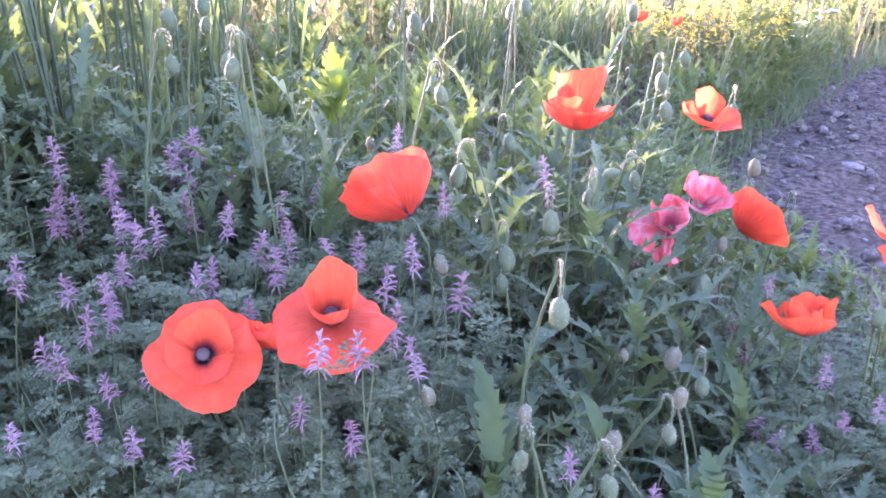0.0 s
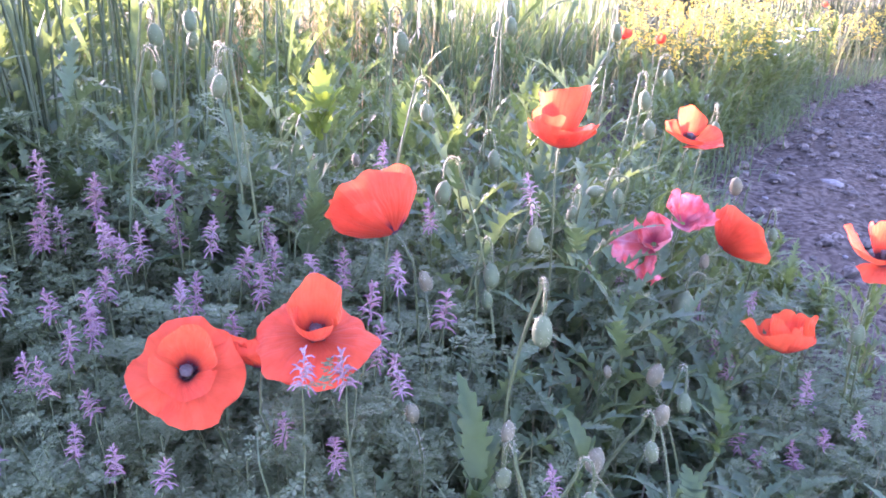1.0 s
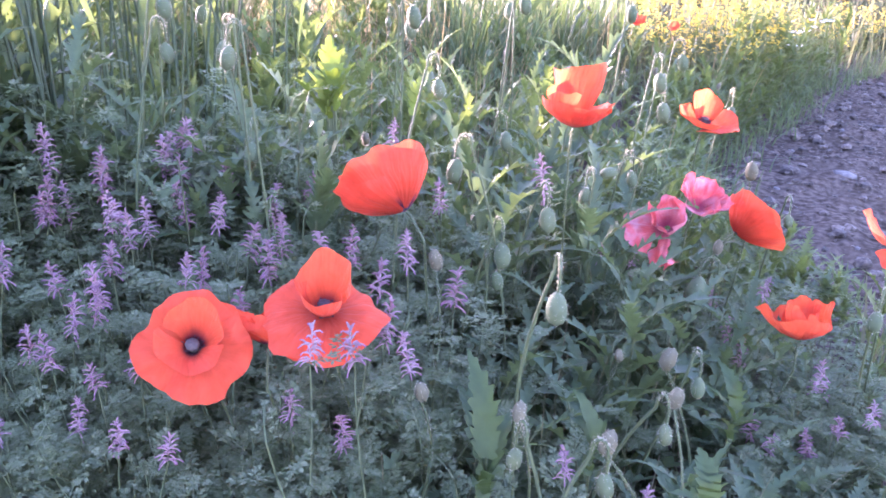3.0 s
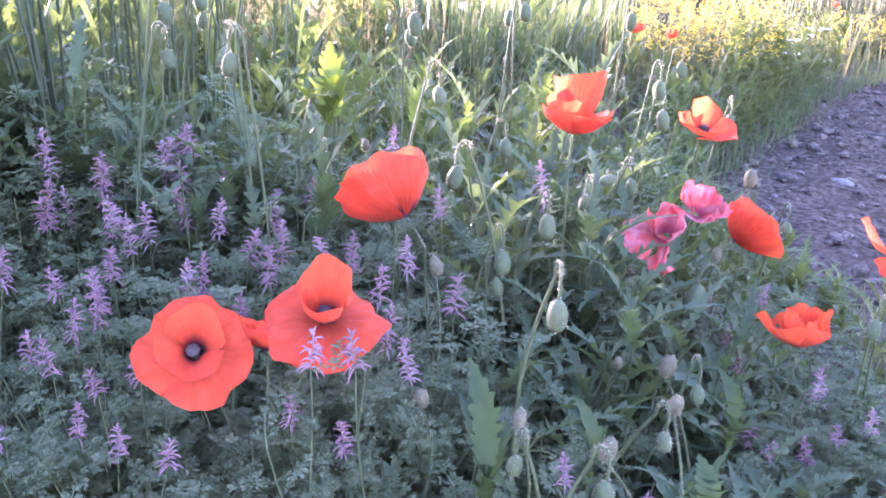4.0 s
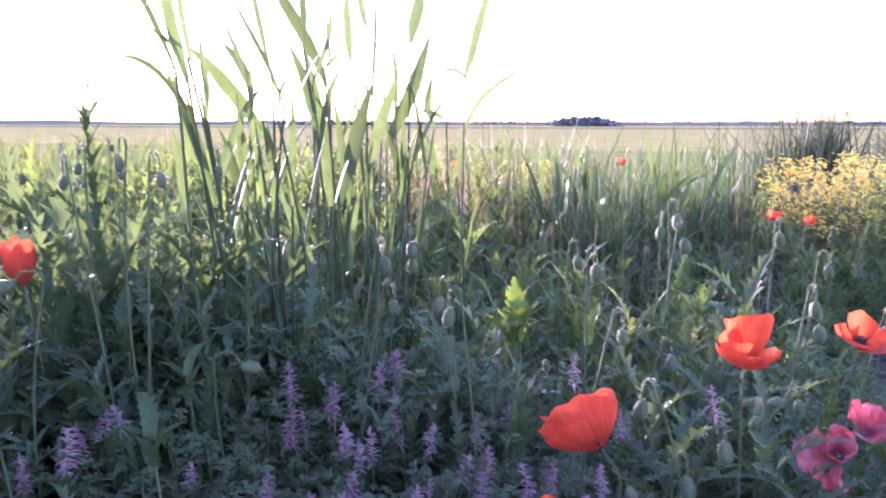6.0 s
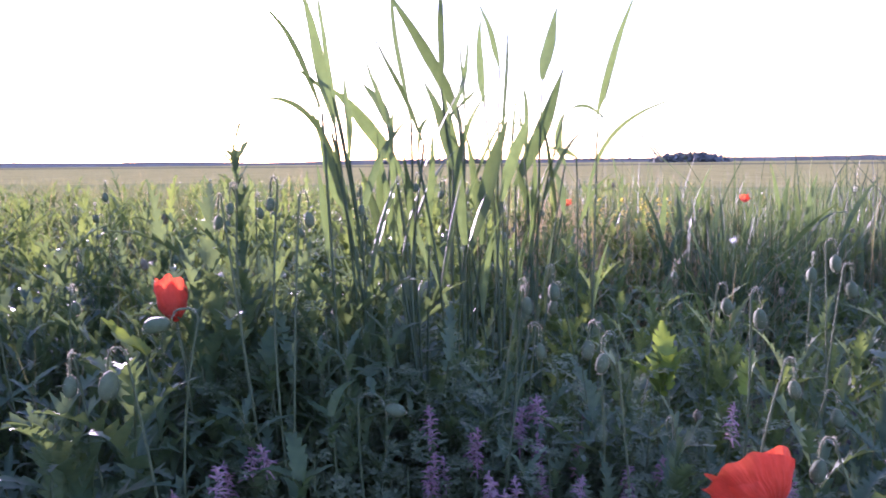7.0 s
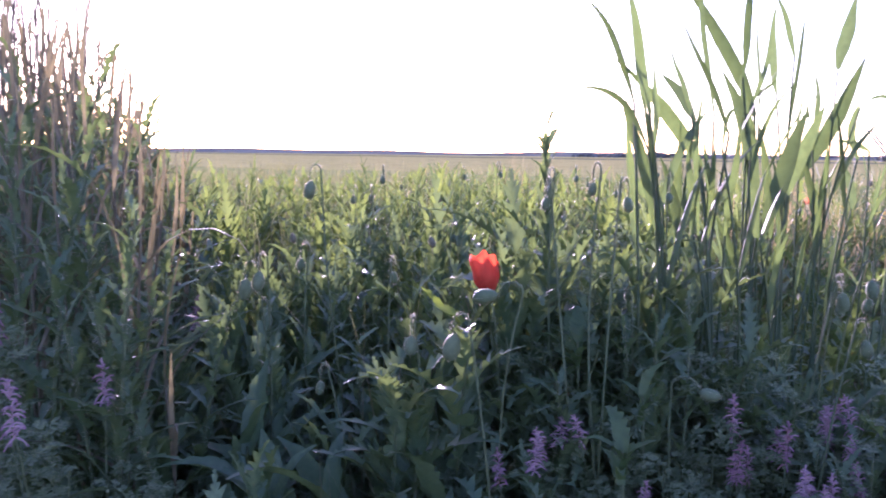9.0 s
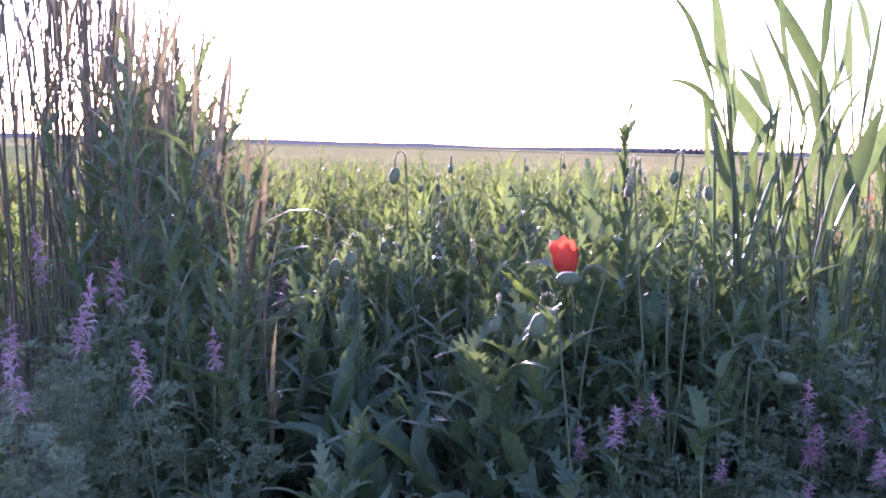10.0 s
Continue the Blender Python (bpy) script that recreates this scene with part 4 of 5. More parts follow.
poppy((0.418, 1.262, 0.350), (0.06, -0.30, 0.95), 0,
      [(95, 84, 0.043, 45, 88, 0.02, 0), (208, 88, 0.042, 14, 60, 0.02, 0), (-34, 82, 0.046, 2, 36, 0.025, 0)],
      16, "three-petalled red poppy with a black blotch inside", base=(0.42, 1.30, 0))
poppy((0.353, 1.012, 0.284), (-0.10, -0.55, 0.80), 0,
      [(30, 104, 0.031, 34, 92, 0.05, 0.12), (150, 100, 0.030, 36, 92, 0.05, 0.14), (265, 104, 0.027, 30, 80, 0.05, 0.14), (178, 60, 0.046, 8, -14, 0.06, 0.2), (258, 28, 0.042, -20, -66, 0.06, 0.25)],
      17, "wilting poppy with crumpled pink petals", PINK_PETAL, False)
poppy((0.390, 1.066, 0.294), (0.15, -0.35, 0.9), 0,
      [(8, 80, 0.038, 14, 60, 0.06, 0.18), (158, 44, 0.038, 30, 80, 0.05, 0.2), (50, 64, 0.034, 28, 70, 0.06, 0.2), (270, 86, 0.024, 12, 60, 0.05, 0.2)],
      18, "wilting poppy with curled pink petals", PINK_PETAL, False)
poppy((0.447, 1.110, 0.254), (0.66, 0.36, 0.56), 0,
      [(215, 92, 0.050, 28, 62, 0.05, 0.03), (300, 92, 0.056, 22, 50, 0.05, 0.03), (45, 96, 0.052, 28, 66, 0.03, 0), (135, 96, 0.050, 34, 72, 0.03, 0)],
      19, "red poppy leaning over the bare earth", base=(0.44, 1.16, 0), unmarked=(0, 1, 2, 3))
poppy((0.482, 0.936, 0.205), (-0.02, 0.16, 0.98), 0,
      [(278, 100, 0.038, 46, 88, 0.08, 0.1), (182, 88, 0.047, 20, 62, 0.08, 0.1), (-4, 84, 0.044, 20, 88, 0.08, 0.1), (92, 98, 0.040, 46, 92, 0.08, 0.1)],
      20, "crumpled red poppy seen from its side", base=(0.47, 0.97, 0), unmarked=(0, 1, 2, 3))
poppy((0.562, 0.955, 0.302), (0.1, -0.10, 0.98), 0,
      [(84, 84, 0.044, 48, 90, 0.03, 0), (186, 76, 0.044, 14, 48, 0.03, 0), (-6, 80, 0.046, 20, 56, 0.05, 0), (270, 66, 0.036, 10, -30, 0.05, 0)],
      21, "ragged red poppy with a drooping petal", base=(0.59, 1.0, 0))
poppy((-0.545, 0.774, 0.474), (-0.40, 0.25, 0.88), 0,
      [(60, 112, 0.050, 48, 122, 0.012, 0), (250, 114, 0.055, 46, 118, 0.012, 0), (160, 108, 0.057, 50, 112, 0.012, 0), (330, 110, 0.045, 46, 126, 0.012, 0)],
      22, "half closed red poppy behind nodding buds", centre=False, base=(-0.530, 0.814, 0), unmarked=(0, 1, 2, 3))
for k, (x, y, z, r) in enumerate([(-0.073, 3.393, 0.49, 0.030), (0.398, 2.25, 0.41, 0.026), (0.49, 2.275, 0.40, 0.022), (1.9, 5.6, 0.42, 0.03), (-0.85, 3.6, 0.45, 0.03), (0.7, 4.4, 0.4, 0.028)]):
    poppy((x, y, z), (0.2, -0.5, 0.8), 30 * k, [(a, h, l * r / 0.036, e, f, g, c) for a, h, l, e, f, g, c in CUP], 40 + k, "small red poppy far back in the meadow", centre=False)

# ---- buds ----
for k, row in enumerate(BUDS_A + BUDS_B + BUDS_C + BUDS_D + BUDS_E):
    poppy_bud(row[:3], row[3], row[4], row[5], 100 + k)
rng = np.random.default_rng(77)
n = 0
while n < 68:
    x, y = (rng.uniform(-1.5, 1.2), rng.uniform(1.05, 3.4)) if n < 45 else (rng.uniform(-1.3, -0.4), rng.uniform(0.6, 1.7))
    if bare(x, y, 0.05) or (x < -0.9 and y < 1.0):
        continue
    poppy_bud((x, y, canopy(x, y) + rng.uniform(-0.05, 0.06)), rng.uniform(0.017, 0.023), int(rng.random() < 0.15), rng.uniform(0, 360), 300 + n)
    n += 1

# ---- fumitory ----
FUM = [fumitory(0.28, 5, sp, 500 + i) for i, sp in enumerate((0.027, 0.033, 0.022, 0.037, 0.03))]
FUM_LOW = [fumitory(0.15, 5, sp, 540 + i) for i, sp in enumerate((0.026, 0.031, 0.023))]
FUM_PLAIN = [fumitory(0.25, 7, 0, 520 + i) for i in range(4)]
rng = np.random.default_rng(8)
for k, (x, y, z) in enumerate(SPIKES_A + SPIKES_B + SPIKES_C):
    pattern, own = (FUM_LOW[k % 3], 0.15) if z < 0.2 else (FUM[k % 5], 0.28)
    tall = max(min(z, 0.53), 0.09) / own
    wide = min(1.25, max(0.85, tall)) * rng.uniform(0.9, 1.1)
    lean = pose(0, 0, 0, rng.uniform(-12, 12), rng.uniform(-12, 12), rng.uniform(0, 360)) @ Matrix.Diagonal((wide, wide, tall, 1))
    copy_thing(pattern, Matrix.Translation(Vector((x, y, z)) - lean @ Vector((0, 0, own))) @ lean)


def scatter(patterns, count, x0, x1, y0, y1, keep, low, high, seed, base_height):
    """Copies of the patterns over a stretch of ground, as tall as the plants stand there."""
    r = np.random.default_rng(seed)
    made = tries = 0
    while made < count and tries < count * 40:
        tries += 1
        x, y = r.uniform(x0, x1), r.uniform(y0, y1)
        if bare(x, y, 0.04) or lens_way(x, y, 0.2) or not keep(x, y):
            continue
        h = canopy(x, y) * r.uniform(low, high) / base_height
        w = h ** 0.6 * r.uniform(0.85, 1.15)
        copy_thing(patterns[made % len(patterns)], pose(x, y, -0.004, r.uniform(-7, 7), r.uniform(-7, 7), r.uniform(0, 360)) @ Matrix.Diagonal((w, w, h, 1)))
        made += 1


scatter(FUM_PLAIN, 135, -0.6, 0.32, 0.36, 1.0, lambda x, y: -0.38 < x < 0.14 or y < 0.5 and x > -0.2, 0.6, 1.12, 31, 0.25)
scatter(FUM_PLAIN, 44, 0.16, 0.8, 0.55, 1.2, lambda x, y: True, 0.7, 1.0, 32, 0.25)

# ---- leafy plants ----
LEAFY = [leafy_plant(0.3, 11, 0.12, 600 + i, "poppy plant with deeply cut hairy grey-green leaves", None, 8, 0.88, 0.28) for i in range(4)]
BROAD = [leafy_plant(0.26, 9, 0.13, 620 + i, "low weed with broad toothed grey-green leaves", None, 5, 0.3, 0.36, "broad_leaved_weed") for i in range(3)]
FAR_LEAFY = [leafy_plant(0.3, 18, 0.12, 640 + i, "poppy plant with deeply cut leaves in the meadow", None, 8, 0.9, 0.28, joined=True, rise=(0.6, 1.35), bow=(0.3, 1.8)) for i in range(5)]
scatter(LEAFY, 50, 0.08, 0.62, 0.5, 1.15, lambda x, y: True, 0.75, 1.05, 41, 0.3)
scatter(LEAFY, 30, -0.6, 0.2, 0.85, 1.2, lambda x, y: True, 0.8, 1.05, 42, 0.3)
FEATHER = [leafy_plant(0.34, 14, 0.11, 670 + i, "upright weed with feathery grey-green leaves", None, 8, 0.9, 0.42, "feather_leaved_plant", rise=(0.8, 1.4), bow=(0.3, 1.8)) for i in range(4)]
BIG = [leafy_plant(0.32, 10, 0.17, 680 + i, "upright weed with long cut blue-green leaves", None, 6, 0.72, 0.24, "cut_leaved_plant", rise=(0.8, 1.35), bow=(0.3, 1.6)) for i in range(4)]
STRAP = [leafy_plant(0.26, 9, 0.15, 690 + i, "rosette of smooth strap-shaped blue-green leaves", None, 3, 0.12, 0.24, "strap_leaved_weed", rise=(0.7, 1.3), bow=(0.3, 1.8)) for i in range(3)]
scatter(BIG, 42, -1.2, -0.32, 0.25, 0.9, lambda x, y: True, 0.7, 1.1, 44, 0.32)
scatter(FEATHER, 62, -1.25, -0.3, 0.32, 1.2, lambda x, y: True, 0.8, 1.2, 51, 0.34)
scatter(STRAP, 32, -1.15, -0.4, 0.22, 0.6, lambda x, y: True, 0.8, 1.15, 49, 0.26)
scatter(BIG, 9, 0.1, 0.6, 0.48, 0.95, lambda x, y: True, 0.7, 1.0, 150, 0.32)
scatter(BROAD, 24, 0.12, 0.65, 0.42, 1.0, lambda x, y: True, 0.5, 0.85, 45, 0.26)
scatter(FAR_LEAFY, 70, -1.3, -0.3, 0.45, 1.3, lambda x, y: True, 0.8, 1.15, 47, 0.3)
stuff_scatter("meadow_foliage", FAR_LEAFY, 420, -2.2, 1.2, 1.0, 2.8, 0.75, 1.15, 43, 0.3, "thick growth of cut-leaved plants in the meadow", MEADOW_LEAF)
stuff_scatter("far_meadow_foliage", FAR_LEAFY, 420, -5.0, 2.2, 2.6, 6.5, 0.75, 1.1, 46, 0.3, "thick growth of cut-leaved plants farther back", MEADOW_LEAF)
scatter(LEAFY, 15, -0.45, -0.02, 0.93, 1.03, lambda x, y: True, 1.25, 1.55, 58, 0.3)
scatter(LEAFY, 12, -0.55, -0.25, 0.84, 0.98, lambda x, y: True, 1.1, 1.5, 48, 0.3)
scatter(FUM_PLAIN, 44, -0.5, 0.0, 0.84, 1.02, lambda x, y: True, 1.0, 1.35, 56, 0.25)
SHOOTS = [leafy_plant(0.6, 26, 0.07, 662 + i, "tall leafy shoot rising above the meadow", None, 5, 0.78, 0.27, "leafy_shoot", joined=True, rise=(0.7, 1.3), hairy=260) for i in range(3)]
r = np.random.default_rng(71)
for k in range(34):
    x, y = r.uniform(-2.6, -0.45), r.uniform(1.1, 3.2)
    tall = r.uniform(0.8, 1.18) if k % 3 else r.uniform(1.1, 1.35)
    copy_thing(SHOOTS[k % 3], pose(x, y, 0, r.uniform(-6, 6), r.uniform(-6, 6), r.uniform(0, 360)) @ Matrix.Diagonal((1, 1, tall, 1)))
for k in range(135):
    y = r.uniform(0.36, 1.35)
    inside = r.uniform(0.0, 0.55)
    tall = min(1.6, 1.02 + 1.2 * inside) * r.uniform(0.85, 1.03)
    copy_thing(SHOOTS[k % 3], pose(-0.03 - 1.42 * (y + 0.03) - inside, y, 0, r.uniform(-7, 7), r.uniform(-7, 7), r.uniform(0, 360)) @ Matrix.Diagonal((2.1 if k % 2 else 1.3, 2.1 if k % 2 else 1.3, tall, 1)))
for k in range(20):
    x, y = r.uniform(-1.0, -0.45), r.uniform(0.75, 1.35)
    copy_thing(SHOOTS[k % 3], pose(x, y, 0, r.uniform(-9, 9), r.uniform(-9, 9), r.uniform(0, 360)) @ Matrix.Diagonal((1.3, 1.3, r.uniform(0.8, 1.02), 1)))
for k in range(54):
    tall_one = k % 3 == 0
    x, y = (r.uniform(-0.55, -0.34), r.uniform(0.82, 0.95)) if tall_one else (r.uniform(-0.4, -0.04), r.uniform(0.93, 1.02))
    copy_thing(SHOOTS[k % 3], pose(x, y, 0, r.uniform(-8, 8), r.uniform(-8, 8), r.uniform(0, 360)) @ Matrix.Diagonal((1.4, 1.4, r.uniform(0.7, 1.0) if tall_one else r.uniform(0.55, 0.8), 1)))
stuff_scatter("edge_foliage", FAR_LEAFY, 150, 0.2, 2.2, 1.35, 4.6, 0.6, 1.05, 55, 0.3, "low cut-leaved plants along the edge of the bare earth", MEADOW_LEAF, lambda x, y: soil_edge(y) - 0.22 < x < soil_edge(y))
scatter(BIG, 20, 0.3, 1.0, 1.35, 2.9, lambda x, y: soil_edge(y) - 0.2 < x < soil_edge(y), 0.7, 1.05, 57, 0.32)
scatter(LEAFY, 34, 0.14, 0.5, 0.88, 1.35, lambda x, y: True, 0.95, 1.3, 152, 0.3)
scatter(FEATHER, 16, -0.48, -0.02, 0.9, 1.02, lambda x, y: True, 1.2, 1.5, 59, 0.34)
scatter(FEATHER, 14, -0.55, -0.3, 0.7, 0.86, lambda x, y: True, 1.0, 1.35, 53, 0.34)
west = lambda x, y: x < -1.3 - 0.3 * y or (x < -1.0 and y < 0.15) or x < -2.2
stuff_scatter("west_foliage", FAR_LEAFY, 420, -6.0, -0.9, -0.8, 3.2, 0.7, 1.1, 72, 0.3, "thick growth of cut-leaved plants beside the wheat", MEADOW_LEAF, west)
spire = leafy_plant(0.835, 64, 0.07, 661, "tall upright leafy shoot rising above the meadow", None, 3, 0.6, 0.4, "leafy_shoot", rise=(0.75, 1.25), bow=(0.1, 0.9), hairy=300)
spire.location = (-0.503, 0.86, 0)
for ob in FUM + FUM_LOW + FUM_PLAIN + LEAFY + BROAD + BIG + FEATHER + SHOOTS + STRAP + FAR_LEAFY:
    for o in (*ob.children_recursive, ob):
        bpy.data.objects.remove(o)

lime = thing("broad_leaf_plant", (-0.02, 1.08, 0), "sunlit lime-green toothed leaves standing in the meadow", "wild plant")
rng = np.random.default_rng(91)
for foot, az, rise, ln, wd in (((-0.01, -0.03, 0.375), 1.5, 1.45, 0.085, 0.046), ((-0.005, -0.03, 0.385), 2.6, 1.2, 0.06, 0.032), ((-0.014, -0.03, 0.37), 0.6, 1.25, 0.066, 0.036), ((-0.008, -0.03, 0.38), -1.2, 1.3, 0.055, 0.03), ((-0.012, -0.03, 0.365), 3.6, 1.0, 0.06, 0.03), ((0.08, 0.0, 0.37), 0.9, 1.25, 0.06, 0.028)):
    s = Shape()
    lobed_leaf(s, foot, az, rise, ln, wd, 8, 0.5, rng.uniform(0.3, 1.1), rng, 0.8)
    part("leaf", s, LIME_LEAF, lime)
    s = Shape()
    s.tube(bend((0, 0, 0), (foot[0] * 0.5, foot[1] * 0.5, 0.2), foot, 6), 0.0018, 5)
    part("stem", s, STEM, lime)

leaf_by_bud = thing("broad_leaf_plant", (-0.579, 0.759, 0), "single sunlit green leaf beside a nodding bud", "wild plant")
s = Shape()
lobed_leaf(s, (0.0, 0.0, 0.432), 3.4, 0.5, 0.075, 0.036, 4, 0.4, -0.3, rng)
part("leaf", s, LIME_LEAF, leaf_by_bud)
s = Shape()
s.tube(bend((0, 0, 0), (0.02, 0, 0.3), (0, 0, 0.432), 6), 0.0016, 5)
part("stem", s, STEM, leaf_by_bud)

LEAVES = [
    (0.199, 0.631, 0.236, 1.72, 0.070, 0.050, 4, 0.45),
    (0.275, 0.717, 0.205, 1.72, 0.039, 0.024, 2, 0.15),
    (0.402, 0.816, 0.187, 1.72, 0.042, 0.036, 4, 0.40),
    (0.342, 0.627, 0.226, 1.72, 0.035, 0.040, 4, 0.40),
    (-0.455, 0.823, 0.407, 2.10, 0.068, 0.050, 4, 0.50),
    (-0.340, 0.782, 0.383, 2.10, 0.047, 0.026, 3, 0.30),
    (-0.320, 0.692, 0.349, 2.10, 0.060, 0.045, 4, 0.40),
    (-0.435, 0.803, 0.425, 2.10, 0.052, 0.045, 4, 0.40),
]
for k, (x, y, z, az, length, wide, lobes, cut) in enumerate(LEAVES):
    r = np.random.default_rng(950 + k)
    t = thing("leafy_stalk", (x, y, 0), "upright toothed green leaves on a short stalk", "wild plant")
    for turn, size, low in ((0.0, 1.0, 0.0), (1.3, 0.8, 0.01), (-1.4, 0.78, 0.016), (2.6, 0.65, 0.03), (-2.5, 0.6, 0.022), (0.5, 0.7, 0.035)):
        s = Shape()
        lobed_leaf(s, (0, 0, z - low), az + turn + r.uniform(-0.5, 0.5), 1.3 - 0.2 * (low > 0), length * size, wide * 0.55 * size, lobes + 3, cut * 1.1, r.uniform(0.6, 1.6), r, 1.0)
        part("leaf", s, YOUNG_LEAF, t)
    s = Shape()
    s.tube(bend((0.02, 0.02, 0), (0, 0.02, z * 0.5), (0, 0, z), 6), 0.0015, 5)
    part("stem", s, STEM, t)

# ---- wheat ----
def wheat_blade(row, seed):
    """A stalk that carries one long blade from a given start to its tip, with lower leaves along the stalk."""
    r = np.random.default_rng(seed)
    start, tip, across, lift, width = np.array(row[:3]), np.array(row[3:6]), row[6], row[7], row[8]
    foot = np.array([-0.31 + 0.7 * (start[0] + 0.31) + r.normal() * 0.015, 1.15 + 0.85 * (start[1] - 1.15) + r.normal() * 0.02, 0.0])
    t = thing("wheat_stalk", foot, "tall green wheat stalk with a broad upright blade", "wheat", "wheat stalks")
    a, b = start - foot, tip - foot
    p = bend((0, 0, 0), a * [0.35, 0.35, 0.6], a, 14)
    s = Shape()
    p = p + np.outer(np.sin(np.linspace(0, 3.14, 14)), [*r.normal(size=2) * 0.016, 0])
    s.tube(p, np.linspace(0.0024, 0.0017, 14), 6)
    part("stem", s, WHEAT_LEAF, t)
    way = np.array([0.94, 0.34, 0.0])
    q = bend(a, (a + b) / 2 + 2 * (way * across + np.array([0, 0, lift])), b, 16)
    k = np.linspace(0, 1, 16)
    q = q + np.outer(np.sin(k * 6.28 + r.uniform(0, 6.28)) * k * (1 - k), way * 0.006)
    w = width * 0.5 * np.minimum(1, 0.35 + 2.4 * k) * np.clip((1 - k) * 2.1, 0.03, 1) ** 0.75
    lf = Shape()
    turn = r.uniform(-0.7, 0.7)
    side = np.array([0.94 * math.cos(turn) - 0.34 * math.sin(turn), 0.34 * math.cos(turn) + 0.94 * math.sin(turn), 0.0])
    along = (b - a) / np.linalg.norm(b - a)
    side = side - along * (side @ along)
    lf.strip(q, w / max(0.75, abs(math.cos(turn))), side, 0.22)
    part("leaf", lf, WHEAT_LEAF, t)
    for _ in range(1):
        lf = Shape()
        o = p[int(r.uniform(8, 13))]
        blade_leaf(lf, o, r.uniform(0, 6.28), r.uniform(1.15, 1.5), r.uniform(0.10, 0.2), r.uniform(0.008, 0.013), r.uniform(0.1, 0.9), r)
        part("leaf", lf, WHEAT_LEAF, t)


for k, row in enumerate(BLADES_A + BLADES_B + BLADES_C + BLADES_D + BLADES_E):
    wheat_blade(row, 700 + k)
rng = np.random.default_rng(17)
for k, (x, y) in enumerate([(-0.1, 2.95), (-0.38, 3.15), (0.14, 3.3), (-0.22, 2.6)] * 6):
    bx, by = x + rng.normal() * 0.07, y + rng.normal() * 0.1
    wheat((bx, by), (bx + rng.normal() * 0.07, by + rng.normal() * 0.07, rng.uniform(0.5, 0.68)), 2, 1000 + k, "wheat stalk standing alone in the meadow", width=rng.uniform(0.016, 0.024), flag=0.22)
for k in range(205):
    by = 0.4 + 0.9 * rng.uniform(0, 1) ** 1.1
    inside = 0.95 * rng.uniform(0.0, 1.0) ** 0.8
    bx = -0.03 - 1.42 * (by + 0.03) - inside
    high = min(1.3, 0.62 + 0.85 * inside) * rng.uniform(0.84, 1.04)
    wheat((bx, by), (bx + rng.normal() * 0.07, by + rng.normal() * 0.05, high), 2 + k % 2, 780 + k, "tall wheat stalk in a dense dark stand", width=0.008, material=STRAW_WHEAT)


# ---- grass ----
def grass(name, count, sampler, high, width, seed, label, material, lean=0.35, segments=4):
    r = np.random.default_rng(seed)
    x, y = sampler(r, count)
    h = canopy(x, y) * r.uniform(high[0], high[1], len(x))
    a = r.uniform(0, 2 * np.pi, len(x))
    ln = np.abs(r.normal(size=len(x))) * lean * h
    t = np.linspace(0, 1, segments + 1)
    px = x[:, None] + np.cos(a)[:, None] * ln[:, None] * t ** 2
    py = y[:, None] + np.sin(a)[:, None] * ln[:, None] * t ** 2
    pz = h[:, None] * (t - 0.25 * np.minimum(1, ln / h)[:, None] * t ** 3)
    w = width * r.uniform(0.6, 1.3, len(x))[:, None] * np.clip((1 - t) * 1.6, 0.05, 1) * 0.5
    b = r.uniform(0, np.pi, len(x))
    sx, sy = np.cos(b)[:, None] * w, np.sin(b)[:, None] * w
    v = np.stack([np.stack([px - sx, py - sy, pz], 2), np.stack([px + sx, py + sy, pz], 2)], 2)
    n, k = len(x), 2 * (segments + 1)
    idx = np.arange(n)[:, None] * k
    f = np.concatenate([np.stack([idx[:, 0] + 2 * i, idx[:, 0] + 2 * i + 1, idx[:, 0] + 2 * i + 3, idx[:, 0] + 2 * i + 2], 1) for i in range(segments)])
    m = bpy.data.meshes.new(name)
    m.from_pydata(v.reshape(-1, 3).tolist(), [], f.tolist())
    at = m.attributes.new("along", "FLOAT", "POINT")
    at.data.foreach_set("value", np.tile(np.repeat(t, 2), n).astype(np.float32))
    m.materials.append(material)
    tagged(new(name, m), label, "grass", "", "stuff")


def area(x0, x1, y0, y1, keep=None, power=1.0):
    def sampler(r, count):
        x = r.uniform(x0, x1, count * 3)
        y = y0 + (y1 - y0) * r.uniform(0, 1, count * 3) ** power
        ok = ~bare(x, y, 0.02) & ~lens_way(x, y, 0.22)
        if keep is not None:
            ok &= keep(x, y)
        return x[ok][:count], y[ok][:count]
    return sampler


grass("near_grass", 900, area(-0.6, 0.8, 0.45, 1.15), (0.5, 1.0), 0.003, 1, "thin green grass between the flowers", GRASS)
grass("left_grass", 350, area(-1.7, -0.4, 0.2, 1.2), (0.6, 1.1), 0.004, 2, "thin green grass below the wheat", GRASS)
grass("meadow_grass", 3000, area(-3.2, 2.2, 1.05, 4.5, None, 1.3), (0.5, 1.1), 0.005, 3, "rough sunlit meadow grass", GRASS, 0.5)
grass("far_meadow_grass", 11000, area(-12, 9, 3.8, 10, None, 1.2), (0.5, 1.1), 0.010, 4, "rough meadow grass farther back", GRASS, 0.45, 3)
grass("west_grass", 5000, area(-7.0, -0.9, -1.0, 4.0, lambda x, y: (x < -1.3 - 0.3 * y) | ((x < -1.0) & (y < 0.15)) | (x < -2.6)), (0.6, 1.15), 0.006, 15, "rough meadow grass beside the wheat", GRASS, 0.45, 3)
grass("dry_meadow_grass", 900, area(-0.9, 0.1, 2.3, 3.4), (0.8, 1.2), 0.004, 6, "patch of dry straw-coloured grass", DRY_GRASS)


